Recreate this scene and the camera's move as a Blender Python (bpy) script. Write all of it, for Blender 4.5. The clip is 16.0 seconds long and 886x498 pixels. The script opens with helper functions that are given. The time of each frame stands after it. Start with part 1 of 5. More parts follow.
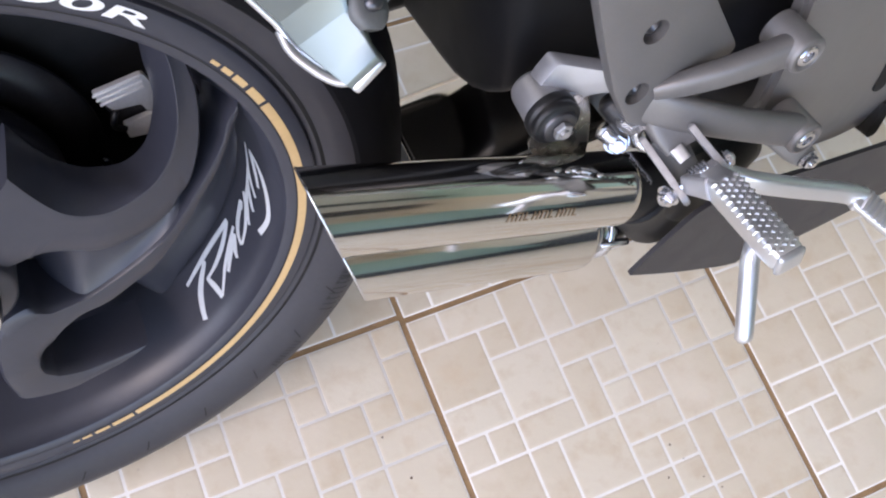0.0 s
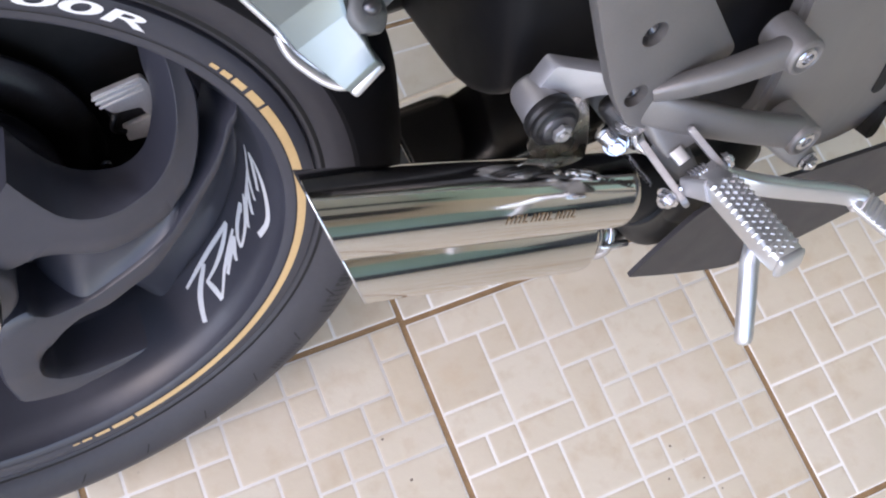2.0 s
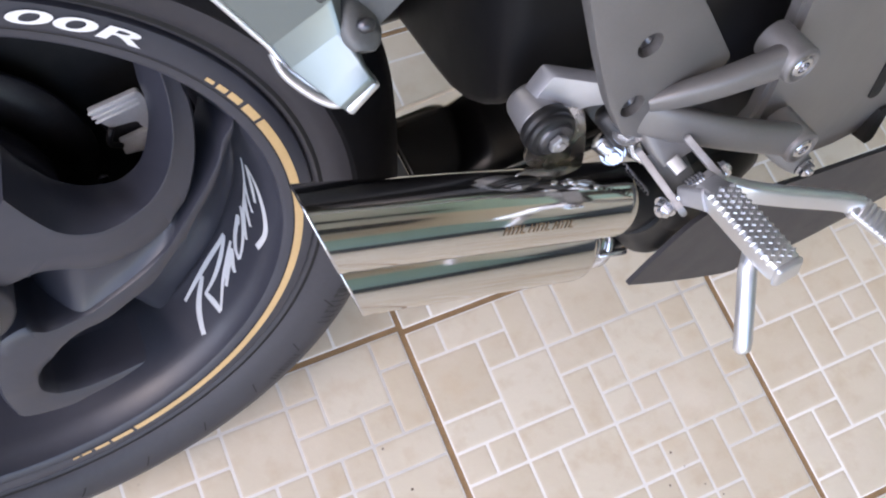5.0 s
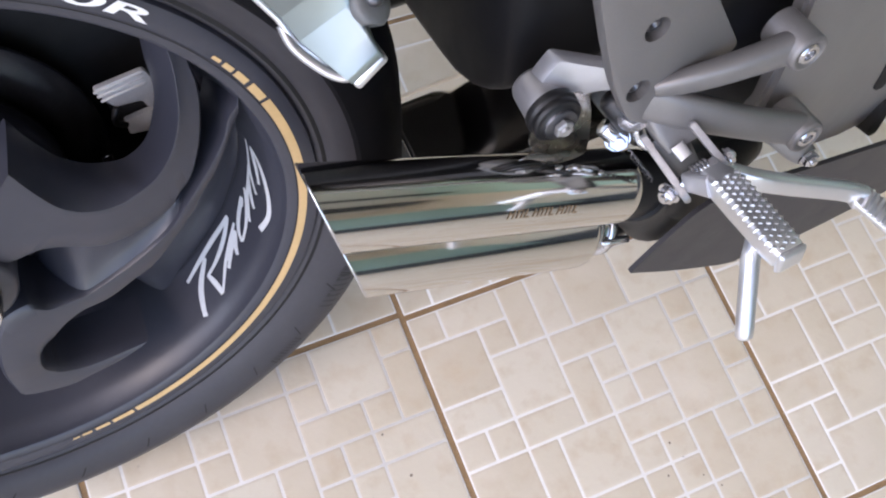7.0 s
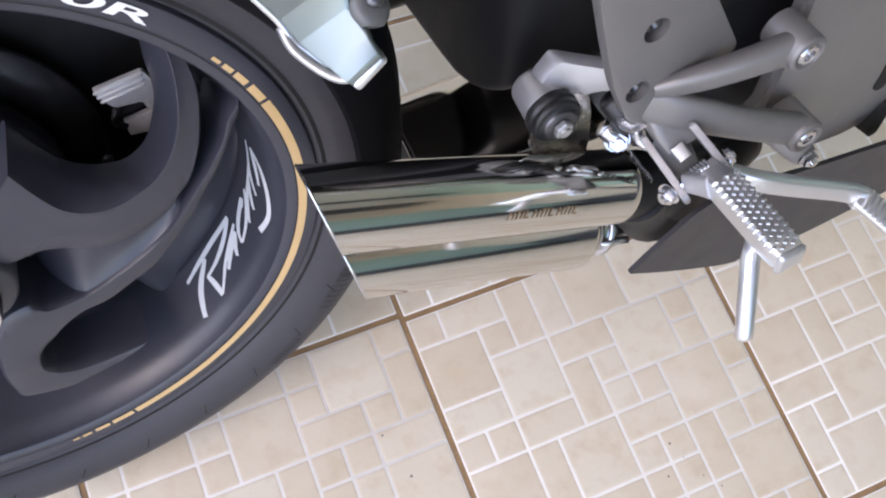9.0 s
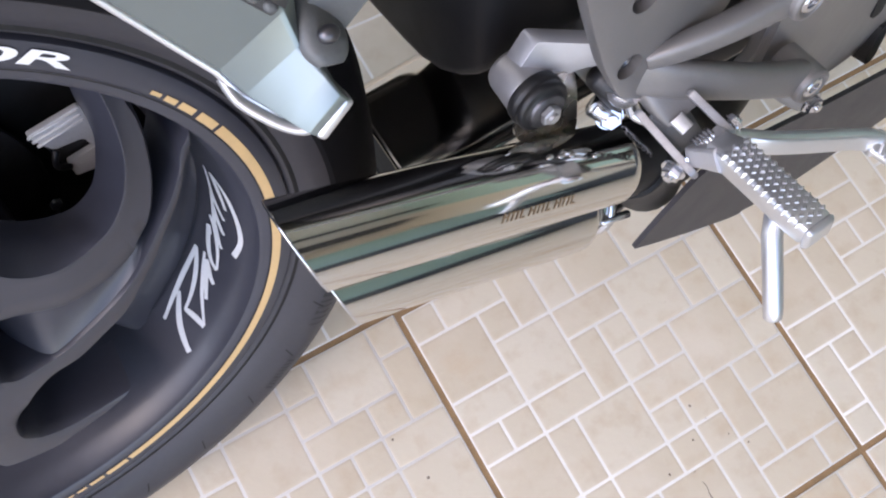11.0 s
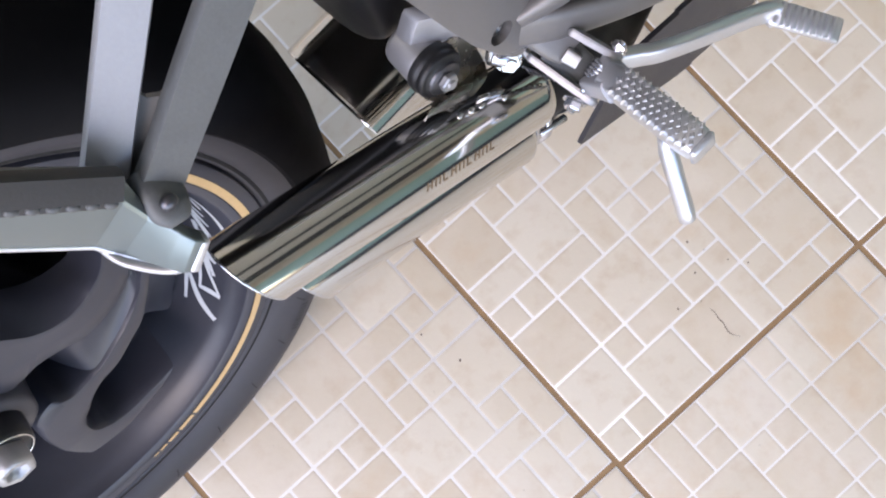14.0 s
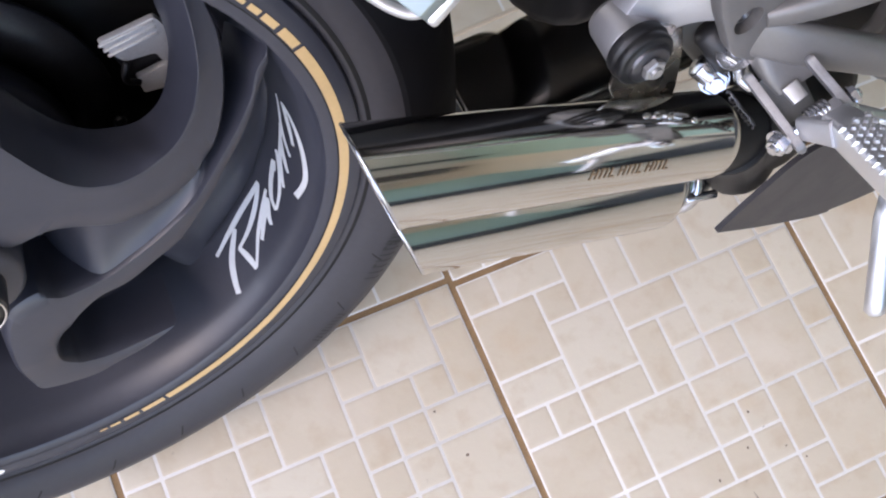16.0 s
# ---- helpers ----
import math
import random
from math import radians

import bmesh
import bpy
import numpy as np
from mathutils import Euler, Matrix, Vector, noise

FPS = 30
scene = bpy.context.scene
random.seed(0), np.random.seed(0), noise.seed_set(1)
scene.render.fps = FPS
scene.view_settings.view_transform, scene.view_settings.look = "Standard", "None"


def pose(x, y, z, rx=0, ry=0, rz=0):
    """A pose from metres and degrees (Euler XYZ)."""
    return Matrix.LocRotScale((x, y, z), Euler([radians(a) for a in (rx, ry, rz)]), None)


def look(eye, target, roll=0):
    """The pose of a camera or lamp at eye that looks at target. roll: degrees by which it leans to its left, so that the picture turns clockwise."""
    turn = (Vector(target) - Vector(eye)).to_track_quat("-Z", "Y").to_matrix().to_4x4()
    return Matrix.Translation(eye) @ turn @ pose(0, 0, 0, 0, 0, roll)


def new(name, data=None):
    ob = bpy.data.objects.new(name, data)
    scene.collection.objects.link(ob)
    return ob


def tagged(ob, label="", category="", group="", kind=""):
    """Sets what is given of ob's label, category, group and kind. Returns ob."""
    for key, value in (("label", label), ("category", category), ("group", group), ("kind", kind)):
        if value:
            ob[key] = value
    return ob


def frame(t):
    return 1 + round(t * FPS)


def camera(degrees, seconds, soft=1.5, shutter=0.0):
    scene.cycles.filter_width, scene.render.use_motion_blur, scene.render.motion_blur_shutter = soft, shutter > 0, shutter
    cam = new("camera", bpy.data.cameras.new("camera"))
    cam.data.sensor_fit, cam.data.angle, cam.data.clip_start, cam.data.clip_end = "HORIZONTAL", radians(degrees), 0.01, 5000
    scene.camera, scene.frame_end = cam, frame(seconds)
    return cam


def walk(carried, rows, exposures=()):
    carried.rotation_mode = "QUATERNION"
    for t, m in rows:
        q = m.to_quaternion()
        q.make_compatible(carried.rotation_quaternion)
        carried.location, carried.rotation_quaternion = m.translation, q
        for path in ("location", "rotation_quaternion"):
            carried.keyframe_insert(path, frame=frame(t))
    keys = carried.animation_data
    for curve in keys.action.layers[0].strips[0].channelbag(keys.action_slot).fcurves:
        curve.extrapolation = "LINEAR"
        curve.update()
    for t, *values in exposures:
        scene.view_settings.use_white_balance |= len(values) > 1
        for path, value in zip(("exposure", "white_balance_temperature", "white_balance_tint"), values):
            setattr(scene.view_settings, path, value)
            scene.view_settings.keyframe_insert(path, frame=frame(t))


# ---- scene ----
cam = camera(52.0, 16.0, soft=2.1)
# eye x, y, z, then yaw, pitch and roll in degrees
SWAY_LOW = (-0.1603, 0.1288, 0.8809, -41.581, -68.738, 20.527)
SWAY_HIGH = (-0.1565, 0.1342, 0.8829, -41.365, -68.437, 19.533)
SWAY_STARTS = (-0.12, 0.46, 1.17, 1.8, 2.46, 3.1, 3.77, 4.43, 5.08, 5.73, 6.37, 6.98, 7.67, 8.3, 8.95, 9.6)
ROWS = [
    (10.8, -0.1491, 0.1770, 0.8460, -48.678, -70.329, 20.449),
    (11, -0.1390, 0.1779, 0.8462, -48.179, -71.487, 19.213),
    (11.5, -0.0879, 0.1947, 0.8534, -42.761, -75.768, 11.996),
    (12, -0.0695, 0.2009, 0.8707, -40.804, -77.685, 7.506),
    (12.5, -0.0565, 0.1988, 0.8916, -37.765, -79.119, 1.984),
    (13, -0.0490, 0.1970, 0.9080, -36.660, -80.541, -1.590),
    (13.5, -0.0311, 0.1985, 0.9281, -31.459, -83.339, -9.210),
    (14, -0.0286, 0.2002, 0.9253, -28.427, -84.410, -13.645),
    (14.5, -0.0593, 0.1941, 0.8845, -37.250, -79.857, -0.224),
    (15, -0.1270, 0.1873, 0.8403, -37.338, -74.348, 7.776),
    (15.5, -0.1449, 0.1715, 0.8170, -36.289, -72.792, 11.589),
    (16, -0.1574, 0.1719, 0.8063, -40.408, -72.589, 17.694),
]


def eye_pose(x, y, z, yaw, pitch, roll):
    a, b = radians(yaw), radians(pitch)
    ahead = Vector((-math.sin(a) * math.cos(b), math.cos(a) * math.cos(b), math.sin(b)))
    return look((x, y, z), Vector((x, y, z)) + ahead, roll)


def sway(t):
    """The hand drifts slowly one way and falls back again and again."""
    s = 1.97 * (t - max(a for a in SWAY_STARTS if a <= t))
    return eye_pose(*[lo + s * (hi - lo) for lo, hi in zip(SWAY_LOW, SWAY_HIGH)])


walk(cam, [(i / 10, sway(i / 10)) for i in range(0, 102)] + [(t, eye_pose(*p)) for t, *p in ROWS], exposures=[(0, -0.36, 6950, 19), (16, -0.36, 6950, 19)])

# ---- light ----
world = bpy.data.worlds.new("sky")
scene.world = world
world.use_nodes = True
wn = world.node_tree.nodes
sky = wn.new("ShaderNodeTexSky")
sky.sky_type, sky.sun_disc = "NISHITA", False
sky.sun_elevation, sky.sun_rotation = radians(48), radians(250)
wn["Background"].inputs["Strength"].default_value = 0.9
world.node_tree.links.new(sky.outputs[0], wn["Background"].inputs["Color"])


# ---- materials ----
def material(name, color, rough=0.5, metal=0.0, vary=0.1, scale=30.0, bump=0.0, bump_scale=200.0, coat=0.0, spec=0.5, dirt=None):
    """Procedural surface: base colour with a coarse and a fine variation, uneven gloss and a fine relief."""
    m = bpy.data.materials.new(name)
    m.use_nodes = True
    nt = m.node_tree
    b = nt.nodes["Principled BSDF"]
    b.inputs["Roughness"].default_value, b.inputs["Metallic"].default_value = rough, metal
    b.inputs["Coat Weight"].default_value = coat
    b.inputs["Specular IOR Level"].default_value = spec
    tc = nt.nodes.new("ShaderNodeTexCoord")

    def tex(s, detail=4.0):
        n = nt.nodes.new("ShaderNodeTexNoise")
        n.inputs["Scale"].default_value, n.inputs["Detail"].default_value = s, detail
        nt.links.new(tc.outputs["Object"], n.inputs["Vector"])
        return n

    coarse, fine = tex(scale), tex(scale * 9)
    mixn = nt.nodes.new("ShaderNodeMix")
    mixn.data_type = "FLOAT"
    mixn.inputs[0].default_value = 0.4
    nt.links.new(coarse.outputs["Fac"], mixn.inputs[2])
    nt.links.new(fine.outputs["Fac"], mixn.inputs[3])
    ramp = nt.nodes.new("ShaderNodeValToRGB")
    ramp.color_ramp.elements[0].position, ramp.color_ramp.elements[1].position = 0.3, 0.7
    ramp.color_ramp.elements[0].color = (*[c * (1 - vary) for c in (dirt or color)], 1)
    ramp.color_ramp.elements[1].color = (*[min(1, c * (1 + vary)) for c in color], 1)
    nt.links.new(mixn.outputs[0], ramp.inputs["Fac"])
    nt.links.new(ramp.outputs["Color"], b.inputs["Base Color"])
    mr = nt.nodes.new("ShaderNodeMapRange")
    mr.inputs["To Min"].default_value, mr.inputs["To Max"].default_value = rough * 0.8, min(1, rough * 1.2)
    nt.links.new(coarse.outputs["Fac"], mr.inputs["Value"])
    nt.links.new(mr.outputs[0], b.inputs["Roughness"])
    if bump:
        bn, bt = nt.nodes.new("ShaderNodeBump"), tex(bump_scale)
        bn.inputs["Strength"].default_value, bn.inputs["Distance"].default_value = bump, 0.001
        nt.links.new(bt.outputs["Fac"], bn.inputs["Height"])
        nt.links.new(bn.outputs["Normal"], b.inputs["Normal"])
    return m


RUBBER = material("tyre_rubber", (0.028, 0.0268, 0.0325), 0.55, vary=0.15, scale=25, bump=0.06, bump_scale=900)
RIM_PAINT = material("black_rim_paint", (0.031, 0.033, 0.045), 0.42, vary=0.1, scale=20, coat=0.12, bump=0.02)
GOLD = material("gold_tape", (0.62, 0.42, 0.20), 0.35, vary=0.08, scale=40)
DECAL = material("silver_white_decal", (0.58, 0.60, 0.62), 0.35, vary=0.08, scale=60)
WHITE_INK = material("white_ink", (0.82, 0.82, 0.82), 0.5, vary=0.05, scale=60)
CHROME = material("polished_steel", (0.62, 0.60, 0.565), 0.10, 1.0, vary=0.04, scale=12)
BLACK_PLASTIC = material("black_plastic", (0.012, 0.012, 0.013), 0.42, vary=0.15, scale=30, bump=0.1, bump_scale=900)
BLACK_METAL = material("black_enamel", (0.012, 0.012, 0.014), 0.3, vary=0.1, scale=20)
SOOT_BLACK = material("matt_black_heat_coating", (0.008, 0.008, 0.009), 0.5, vary=0.15, scale=30, bump=0.1, bump_scale=900, spec=0.25)
FORK = material("worn_cast_fork", (0.34, 0.34, 0.35), 0.42, 0.7, vary=0.18, scale=110, bump=0.1, bump_scale=900)
GREY_PAINT = material("silver_grey_paint", (0.205, 0.198, 0.195), 0.45, 0.5, vary=0.06, scale=60, bump=0.05, bump_scale=1500)
CAST = material("cast_aluminium", (0.45, 0.45, 0.465), 0.45, 0.7, vary=0.05, scale=80, bump=0.06, bump_scale=900)
STRUT_CAST = material("satin_cast_aluminium", (0.34, 0.35, 0.37), 0.62, 0.45, vary=0.06, scale=60, bump=0.06, bump_scale=900)
TAB_STEEL = material("brushed_steel", (0.62, 0.585, 0.545), 0.27, 1.0, vary=0.05, scale=60)
BRIGHT_ALLOY = material("bright_aluminium", (0.66, 0.67, 0.69), 0.34, 0.9, vary=0.03, scale=80)
ZINC = material("zinc_plated_steel", (0.60, 0.61, 0.64), 0.22, 1.0, vary=0.1, scale=150)
DARK_STEEL = material("dark_steel", (0.12, 0.12, 0.13), 0.35, 0.9, vary=0.15, scale=60)
RUBBER_MARK = material("moulded_rubber", (0.020, 0.020, 0.021), 0.75, vary=0.1, scale=60)
# flat black for grooves and slots, and for dark put behind openings
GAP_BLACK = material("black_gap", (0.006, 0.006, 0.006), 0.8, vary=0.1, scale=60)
ETCH = material("etched_steel", (0.30, 0.21, 0.13), 0.5, 0.6, vary=0.2, scale=200)
DULL_ALLOY = material("dull_alloy", (0.21, 0.245, 0.245), 0.36, 0.9, vary=0.02, scale=12, bump=0.0, bump_scale=900)
SATIN_STEEL = material("satin_steel", (0.45, 0.45, 0.45), 0.45, 0.8, vary=0.08, scale=90)
COWL = material("matt_black_cowl", (0.026, 0.0245, 0.028), 0.5, vary=0.15, scale=40, bump=0.2, bump_scale=1200)
# this darker grey also carries the shade of the right pillion strut
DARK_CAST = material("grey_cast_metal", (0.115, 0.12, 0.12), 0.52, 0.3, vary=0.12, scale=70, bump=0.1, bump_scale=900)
TREAD = material("deep_black_plastic", (0.005, 0.005, 0.006), 0.75, vary=0.15, scale=40, spec=0.12)
CALIPER = material("bright_cast_caliper", (0.70, 0.69, 0.67), 0.5, 0.3, vary=0.1, scale=90, bump=0.1, bump_scale=900)
PAD_RUBBER = material("dark_grey_rubber", (0.055, 0.053, 0.052), 0.55, vary=0.12, scale=60, bump=0.1, bump_scale=900)
# for unseen bands and beams that put dark streaks into the chrome
DARK_WALL = material("dark_reflected_band", (0.09, 0.10, 0.12), 0.8, vary=0.2, scale=3, bump=0.2, bump_scale=40)


def ceramic(name, island):
    """Glazed beige field: each one a little different, with cloudy tan patches and small dark specks."""
    m = bpy.data.materials.new(name)
    m.use_nodes = True
    nt = m.node_tree
    b, link = nt.nodes["Principled BSDF"], nt.links.new
    tc = nt.nodes.new("ShaderNodeTexCoord")
    if island:
        rnd = nt.nodes.new("ShaderNodeNewGeometry").outputs["Random Per Island"]
    else:
        rnd = nt.nodes.new("ShaderNodeObjectInfo").outputs["Random"]
    geo = nt.nodes.new("ShaderNodeNewGeometry")

    def tex(scale, detail=5.0, rough=0.55):
        n = nt.nodes.new("ShaderNodeTexNoise")
        n.inputs["Scale"].default_value, n.inputs["Detail"].default_value, n.inputs["Roughness"].default_value = scale, detail, rough
        link(geo.outputs["Position"], n.inputs["Vector"])
        return n.outputs["Fac"]

    def mix(a, c, fac, kind="MIX"):
        n = nt.nodes.new("ShaderNodeMix")
        n.data_type, n.blend_type = "RGBA", kind
        for k, v in ((6, a), (7, c)):
            if isinstance(v, tuple):
                n.inputs[k].default_value = (*v, 1)
            else:
                link(v, n.inputs[k])
        if isinstance(fac, float):
            n.inputs[0].default_value = fac
        else:
            link(fac, n.inputs[0])
        return n.outputs[2]

    def span(v, lo, hi, a=0.0, c=1.0):
        n = nt.nodes.new("ShaderNodeMapRange")
        n.inputs["From Min"].default_value, n.inputs["From Max"].default_value = lo, hi
        n.inputs["To Min"].default_value, n.inputs["To Max"].default_value = a, c
        link(v, n.inputs["Value"])
        return n.outputs[0]

    base = mix((0.63, 0.550, 0.420), (0.70, 0.640, 0.520), rnd)
    base = mix(base, (0.56, 0.445, 0.305), span(tex(38.0), 0.50, 0.74, 0.0, 0.6))
    base = mix(base, (0.74, 0.67, 0.56), span(tex(9.0), 0.48, 0.70, 0.0, 0.6))
    base = mix(base, (0.20, 0.15, 0.10), span(tex(95.0, 2.0), 0.765, 0.80, 0.0, 0.7))
    base = mix(base, (0.60, 0.42, 0.24), span(tex(5.5, 6.0, 0.65), 0.56, 0.74, 0.0, 0.55))
    base = mix(base, (0.30, 0.24, 0.18), span(tex(48.0, 3.0, 0.7), 0.70, 0.78, 0.0, 0.35))
    link(base, b.inputs["Base Color"])
    link(span(tex(60.0), 0.3, 0.7, 0.30, 0.46), b.inputs["Roughness"])
    bn = nt.nodes.new("ShaderNodeBump")
    bn.inputs["Strength"].default_value, bn.inputs["Distance"].default_value = 0.18, 0.0008
    link(tex(170.0, 6.0), bn.inputs["Height"])
    link(bn.outputs["Normal"], b.inputs["Normal"])
    return m


TILE, TILE_FAR = ceramic("beige_ceramic", False), ceramic("beige_ceramic_around", True)
PALE_JOINT = material("pale_joint", (0.785, 0.76, 0.715), 0.5, vary=0.08, scale=40)
GROUT = material("brown_grout", (0.30, 0.19, 0.095), 0.85, vary=0.25, scale=60, bump=0.4, bump_scale=500)
PLASTER = material("cream_plaster", (0.75, 0.70, 0.62), 0.8, vary=0.04, scale=3, bump=0.2, bump_scale=80)
TEAL = material("teal_paint", (0.42, 0.63, 0.61), 0.6, vary=0.05, scale=4, bump=0.1, bump_scale=60)
CEILING = material("white_ceiling_paint", (0.8, 0.79, 0.76), 0.8, vary=0.03, scale=3)


# ---- mesh helpers ----
def part(name, bm, mat, parent=None, label="", smooth=True, m=None):
    me = bpy.data.meshes.new(name)
    if smooth:
        for fc in bm.faces:
            fc.smooth = True
        for e in bm.edges:
            if len(e.link_faces) == 2 and e.calc_face_angle(0) > radians(38):
                e.smooth = False
    bm.to_mesh(me)
    bm.free()
    me.materials.append(mat)
    ob = new(name, me)
    if parent:
        ob.parent = parent
    if m is not None:
        ob.matrix_basis = m
    if label:
        tagged(ob, label)
    return ob


def box(bm, lo, hi, bevel=0.0, m=None, seg=2):
    r = bmesh.ops.create_cube(bm, size=1)
    vs = r["verts"]
    lo, hi = Vector(lo), Vector(hi)
    for v in vs:
        v.co = Vector((lo[i] + (v.co[i] + 0.5) * (hi[i] - lo[i]) for i in range(3)))
    if bevel:
        es = list({e for v in vs for e in v.link_edges})
        out = bmesh.ops.bevel(bm, geom=es, offset=bevel, segments=seg, affect="EDGES", profile=0.5)
        vs = list({v for f_ in out["faces"] for v in f_.verts} | {v for v in vs if v.is_valid})
    if m is not None:
        bmesh.ops.transform(bm, matrix=m, verts=vs)
    return vs


def frame_along(d, hint=(0, 0, 1)):
    z = Vector(d).normalized()
    x = Vector(hint).cross(z)
    if x.length < 1e-4:
        x = Vector((1, 0, 0)).cross(z)
    x.normalize()
    return x, z.cross(x), z


def sweep(bm, path, radii, n=16, closed=False, caps=True, hint=(0, 0, 1), shape=None):
    """Sweeps a ring along a path. radii: one or (a, b) per point; shape: unit outline instead of a circle."""
    path = [Vector(p) for p in path]
    rings = []
    if shape is None:
        shape = [(math.cos(2 * math.pi * i / n), math.sin(2 * math.pi * i / n)) for i in range(n)]
    k = len(path)
    for i, p in enumerate(path):
        if closed:
            d = path[(i + 1) % k] - path[i - 1]
        else:
            d = path[min(i + 1, k - 1)] - path[max(i - 1, 0)]
        x, y, _ = frame_along(d, hint)
        r = radii[i] if isinstance(radii, (list, tuple)) else radii
        ra, rb = r if isinstance(r, (list, tuple)) else (r, r)
        rings.append([bm.verts.new(p + x * (ra * u) + y * (rb * w)) for u, w in shape])
    m = len(shape)
    for i in range(k if closed else k - 1):
        a, b = rings[i], rings[(i + 1) % k]
        for j in range(m):
            bm.faces.new((a[j], a[(j + 1) % m], b[(j + 1) % m], b[j]))
    if caps and not closed:
        bm.faces.new(rings[0][::-1])
        bm.faces.new(rings[-1])
    return rings


def lathe(bm, profile, n=48, axis="y", centre=(0, 0, 0), a0=0.0, a1=2 * math.pi, close_profile=False):
    """Turns (radius, along) pairs about an axis."""
    full = abs(a1 - a0 - 2 * math.pi) < 1e-6
    steps = n if full else n + 1
    c = Vector(centre)
    cols = []
    for i in range(steps):
        t = a0 + (a1 - a0) * i / n
        col = []
        for r, h in profile:
            p = (r * math.cos(t), h, r * math.sin(t)) if axis == "y" else (r * math.cos(t), r * math.sin(t), h) if axis == "z" else (h, r * math.cos(t), r * math.sin(t))
            col.append(bm.verts.new(c + Vector(p)))
        cols.append(col)
    k = len(profile)
    for i in range(n):
        a, b = cols[i], cols[(i + 1) % steps]
        for j in range(k if close_profile else k - 1):
            q = (a[j], a[(j + 1) % k], b[(j + 1) % k], b[j])
            bm.faces.new(q)
    return cols


def tube(bm, p, q, r, n=20, r2=None, bevel=0.0):
    p, q = Vector(p), Vector(q)
    r2 = r if r2 is None else r2
    if bevel:
        d = (q - p).normalized() * bevel
        return sweep(bm, [p, p + d, q - d, q], [r - bevel, r, r2, r2 - bevel], n)
    return sweep(bm, [p, q], [r, r2], n)


def plate(bm, outline, y0, y1, bevel=0.0, seg=2):
    """A plate in the x-z plane: outline of (x, z), from y0 to y1."""
    a = [bm.verts.new((x, y0, z)) for x, z in outline]
    b = [bm.verts.new((x, y1, z)) for x, z in outline]
    k = len(a)
    faces = [bm.faces.new(a), bm.faces.new(b[::-1])]
    for i in range(k):
        faces.append(bm.faces.new((a[(i + 1) % k], a[i], b[i], b[(i + 1) % k])))
    bmesh.ops.recalc_face_normals(bm, faces=faces)
    if bevel:
        es = list({e for v in a for e in v.link_edges} | {e for v in b for e in v.link_edges})
        bmesh.ops.bevel(bm, geom=es, offset=bevel, segments=seg, affect="EDGES", profile=0.5, clamp_overlap=True)
    return a + b


def rounded(points, r=0.01, k=4):
    """A closed outline with its corners rounded."""
    out, n = [], len(points)
    for i in range(n):
        p, a, b = Vector(points[i]), Vector(points[i - 1]), Vector(points[(i + 1) % n])
        ra = min(r, (a - p).length * 0.45, (b - p).length * 0.45)
        s, e = p + (a - p).normalized() * ra, p + (b - p).normalized() * ra
        for j in range(k + 1):
            t = j / k
            out.append(tuple((1 - t) ** 2 * s + 2 * t * (1 - t) * p + t * t * e))
    return out


# ---- the motorcycle ----
# Its own axes: x ahead, y to its left, z up along its lean; the origin is the middle of the rear axle.
bike = new("motorcycle")
bike.matrix_basis = Matrix(((0.99833, -0.05613, -0.01352, -0.31048), (0.05771, 0.96423, 0.25872, 0.43060), (-0.00149, -0.25907, 0.96586, 0.30108), (0, 0, 0, 1)))
tagged(bike, "silver and black motorcycle leaning on a tiled floor", "motorcycle")


def polar(r, deg, y):
    return Vector((r * math.cos(radians(deg)), y, r * math.sin(radians(deg))))


def super_shape(n=20, p=3.2):
    out = []
    for i in range(n):
        t = 2 * math.pi * i / n
        c, s = math.cos(t), math.sin(t)
        out.append((math.copysign(abs(c) ** (2 / p), c), math.copysign(abs(s) ** (2 / p), s)))
    return out


def smooth_path(points, k=6):
    """Catmull-Rom through tuples of any length."""
    pts = [Vector(p) for p in points]
    out = []
    for i in range(len(pts) - 1):
        p0, p1, p2, p3 = pts[max(i - 1, 0)], pts[i], pts[i + 1], pts[min(i + 2, len(pts) - 1)]
        for j in range(k):
            t = j / k
            out.append(0.5 * ((2 * p1) + (p2 - p0) * t + (2 * p0 - 5 * p1 + 4 * p2 - p3) * t * t + (3 * p1 - p0 - 3 * p2 + p3) * t ** 3))
    out.append(pts[-1])
    return out


def hex_bolt(name, p, axis, r, h, mat, parent, socket=True, washer=0.0, label=""):
    """A cap screw: round head with a hex socket, or a hex head on a washer."""
    bm = bmesh.new()
    if socket:
        prof = [(0.0, h * 0.35), (r * 0.5, h * 0.35), (r * 0.55, h), (r * 0.85, h), (r, h * 0.8), (r, 0.0)]
        ring = [[bm.verts.new((a * math.cos(2 * math.pi * i / 18), a * math.sin(2 * math.pi * i / 18), b)) for i in range(18)] for a, b in prof[1:]]
        for u, w in zip(ring, ring[1:]):
            for i in range(18):
                bm.faces.new((u[i], u[(i + 1) % 18], w[(i + 1) % 18], w[i]))
        bm.faces.new(ring[0])
    else:
        if washer:
            sweep(bm, [(0, 0, 0), (0, 0, h * 0.2)], washer, 24)
        sweep(bm, [(0, 0, h * 0.2), (0, 0, h * 0.85), (0, 0, h)], [r, r, r * 0.86], 6)
        sweep(bm, [(0, 0, h), (0, 0, h * 1.35)], [r * 0.5, r * 0.45], 12)
    x, y, z = frame_along(axis)
    m = Matrix((x, y, z)).transposed().to_4x4()
    m.translation = Vector(p)
    bmesh.ops.recalc_face_normals(bm, faces=bm.faces)
    return part(name, bm, mat, parent, label, m=m)


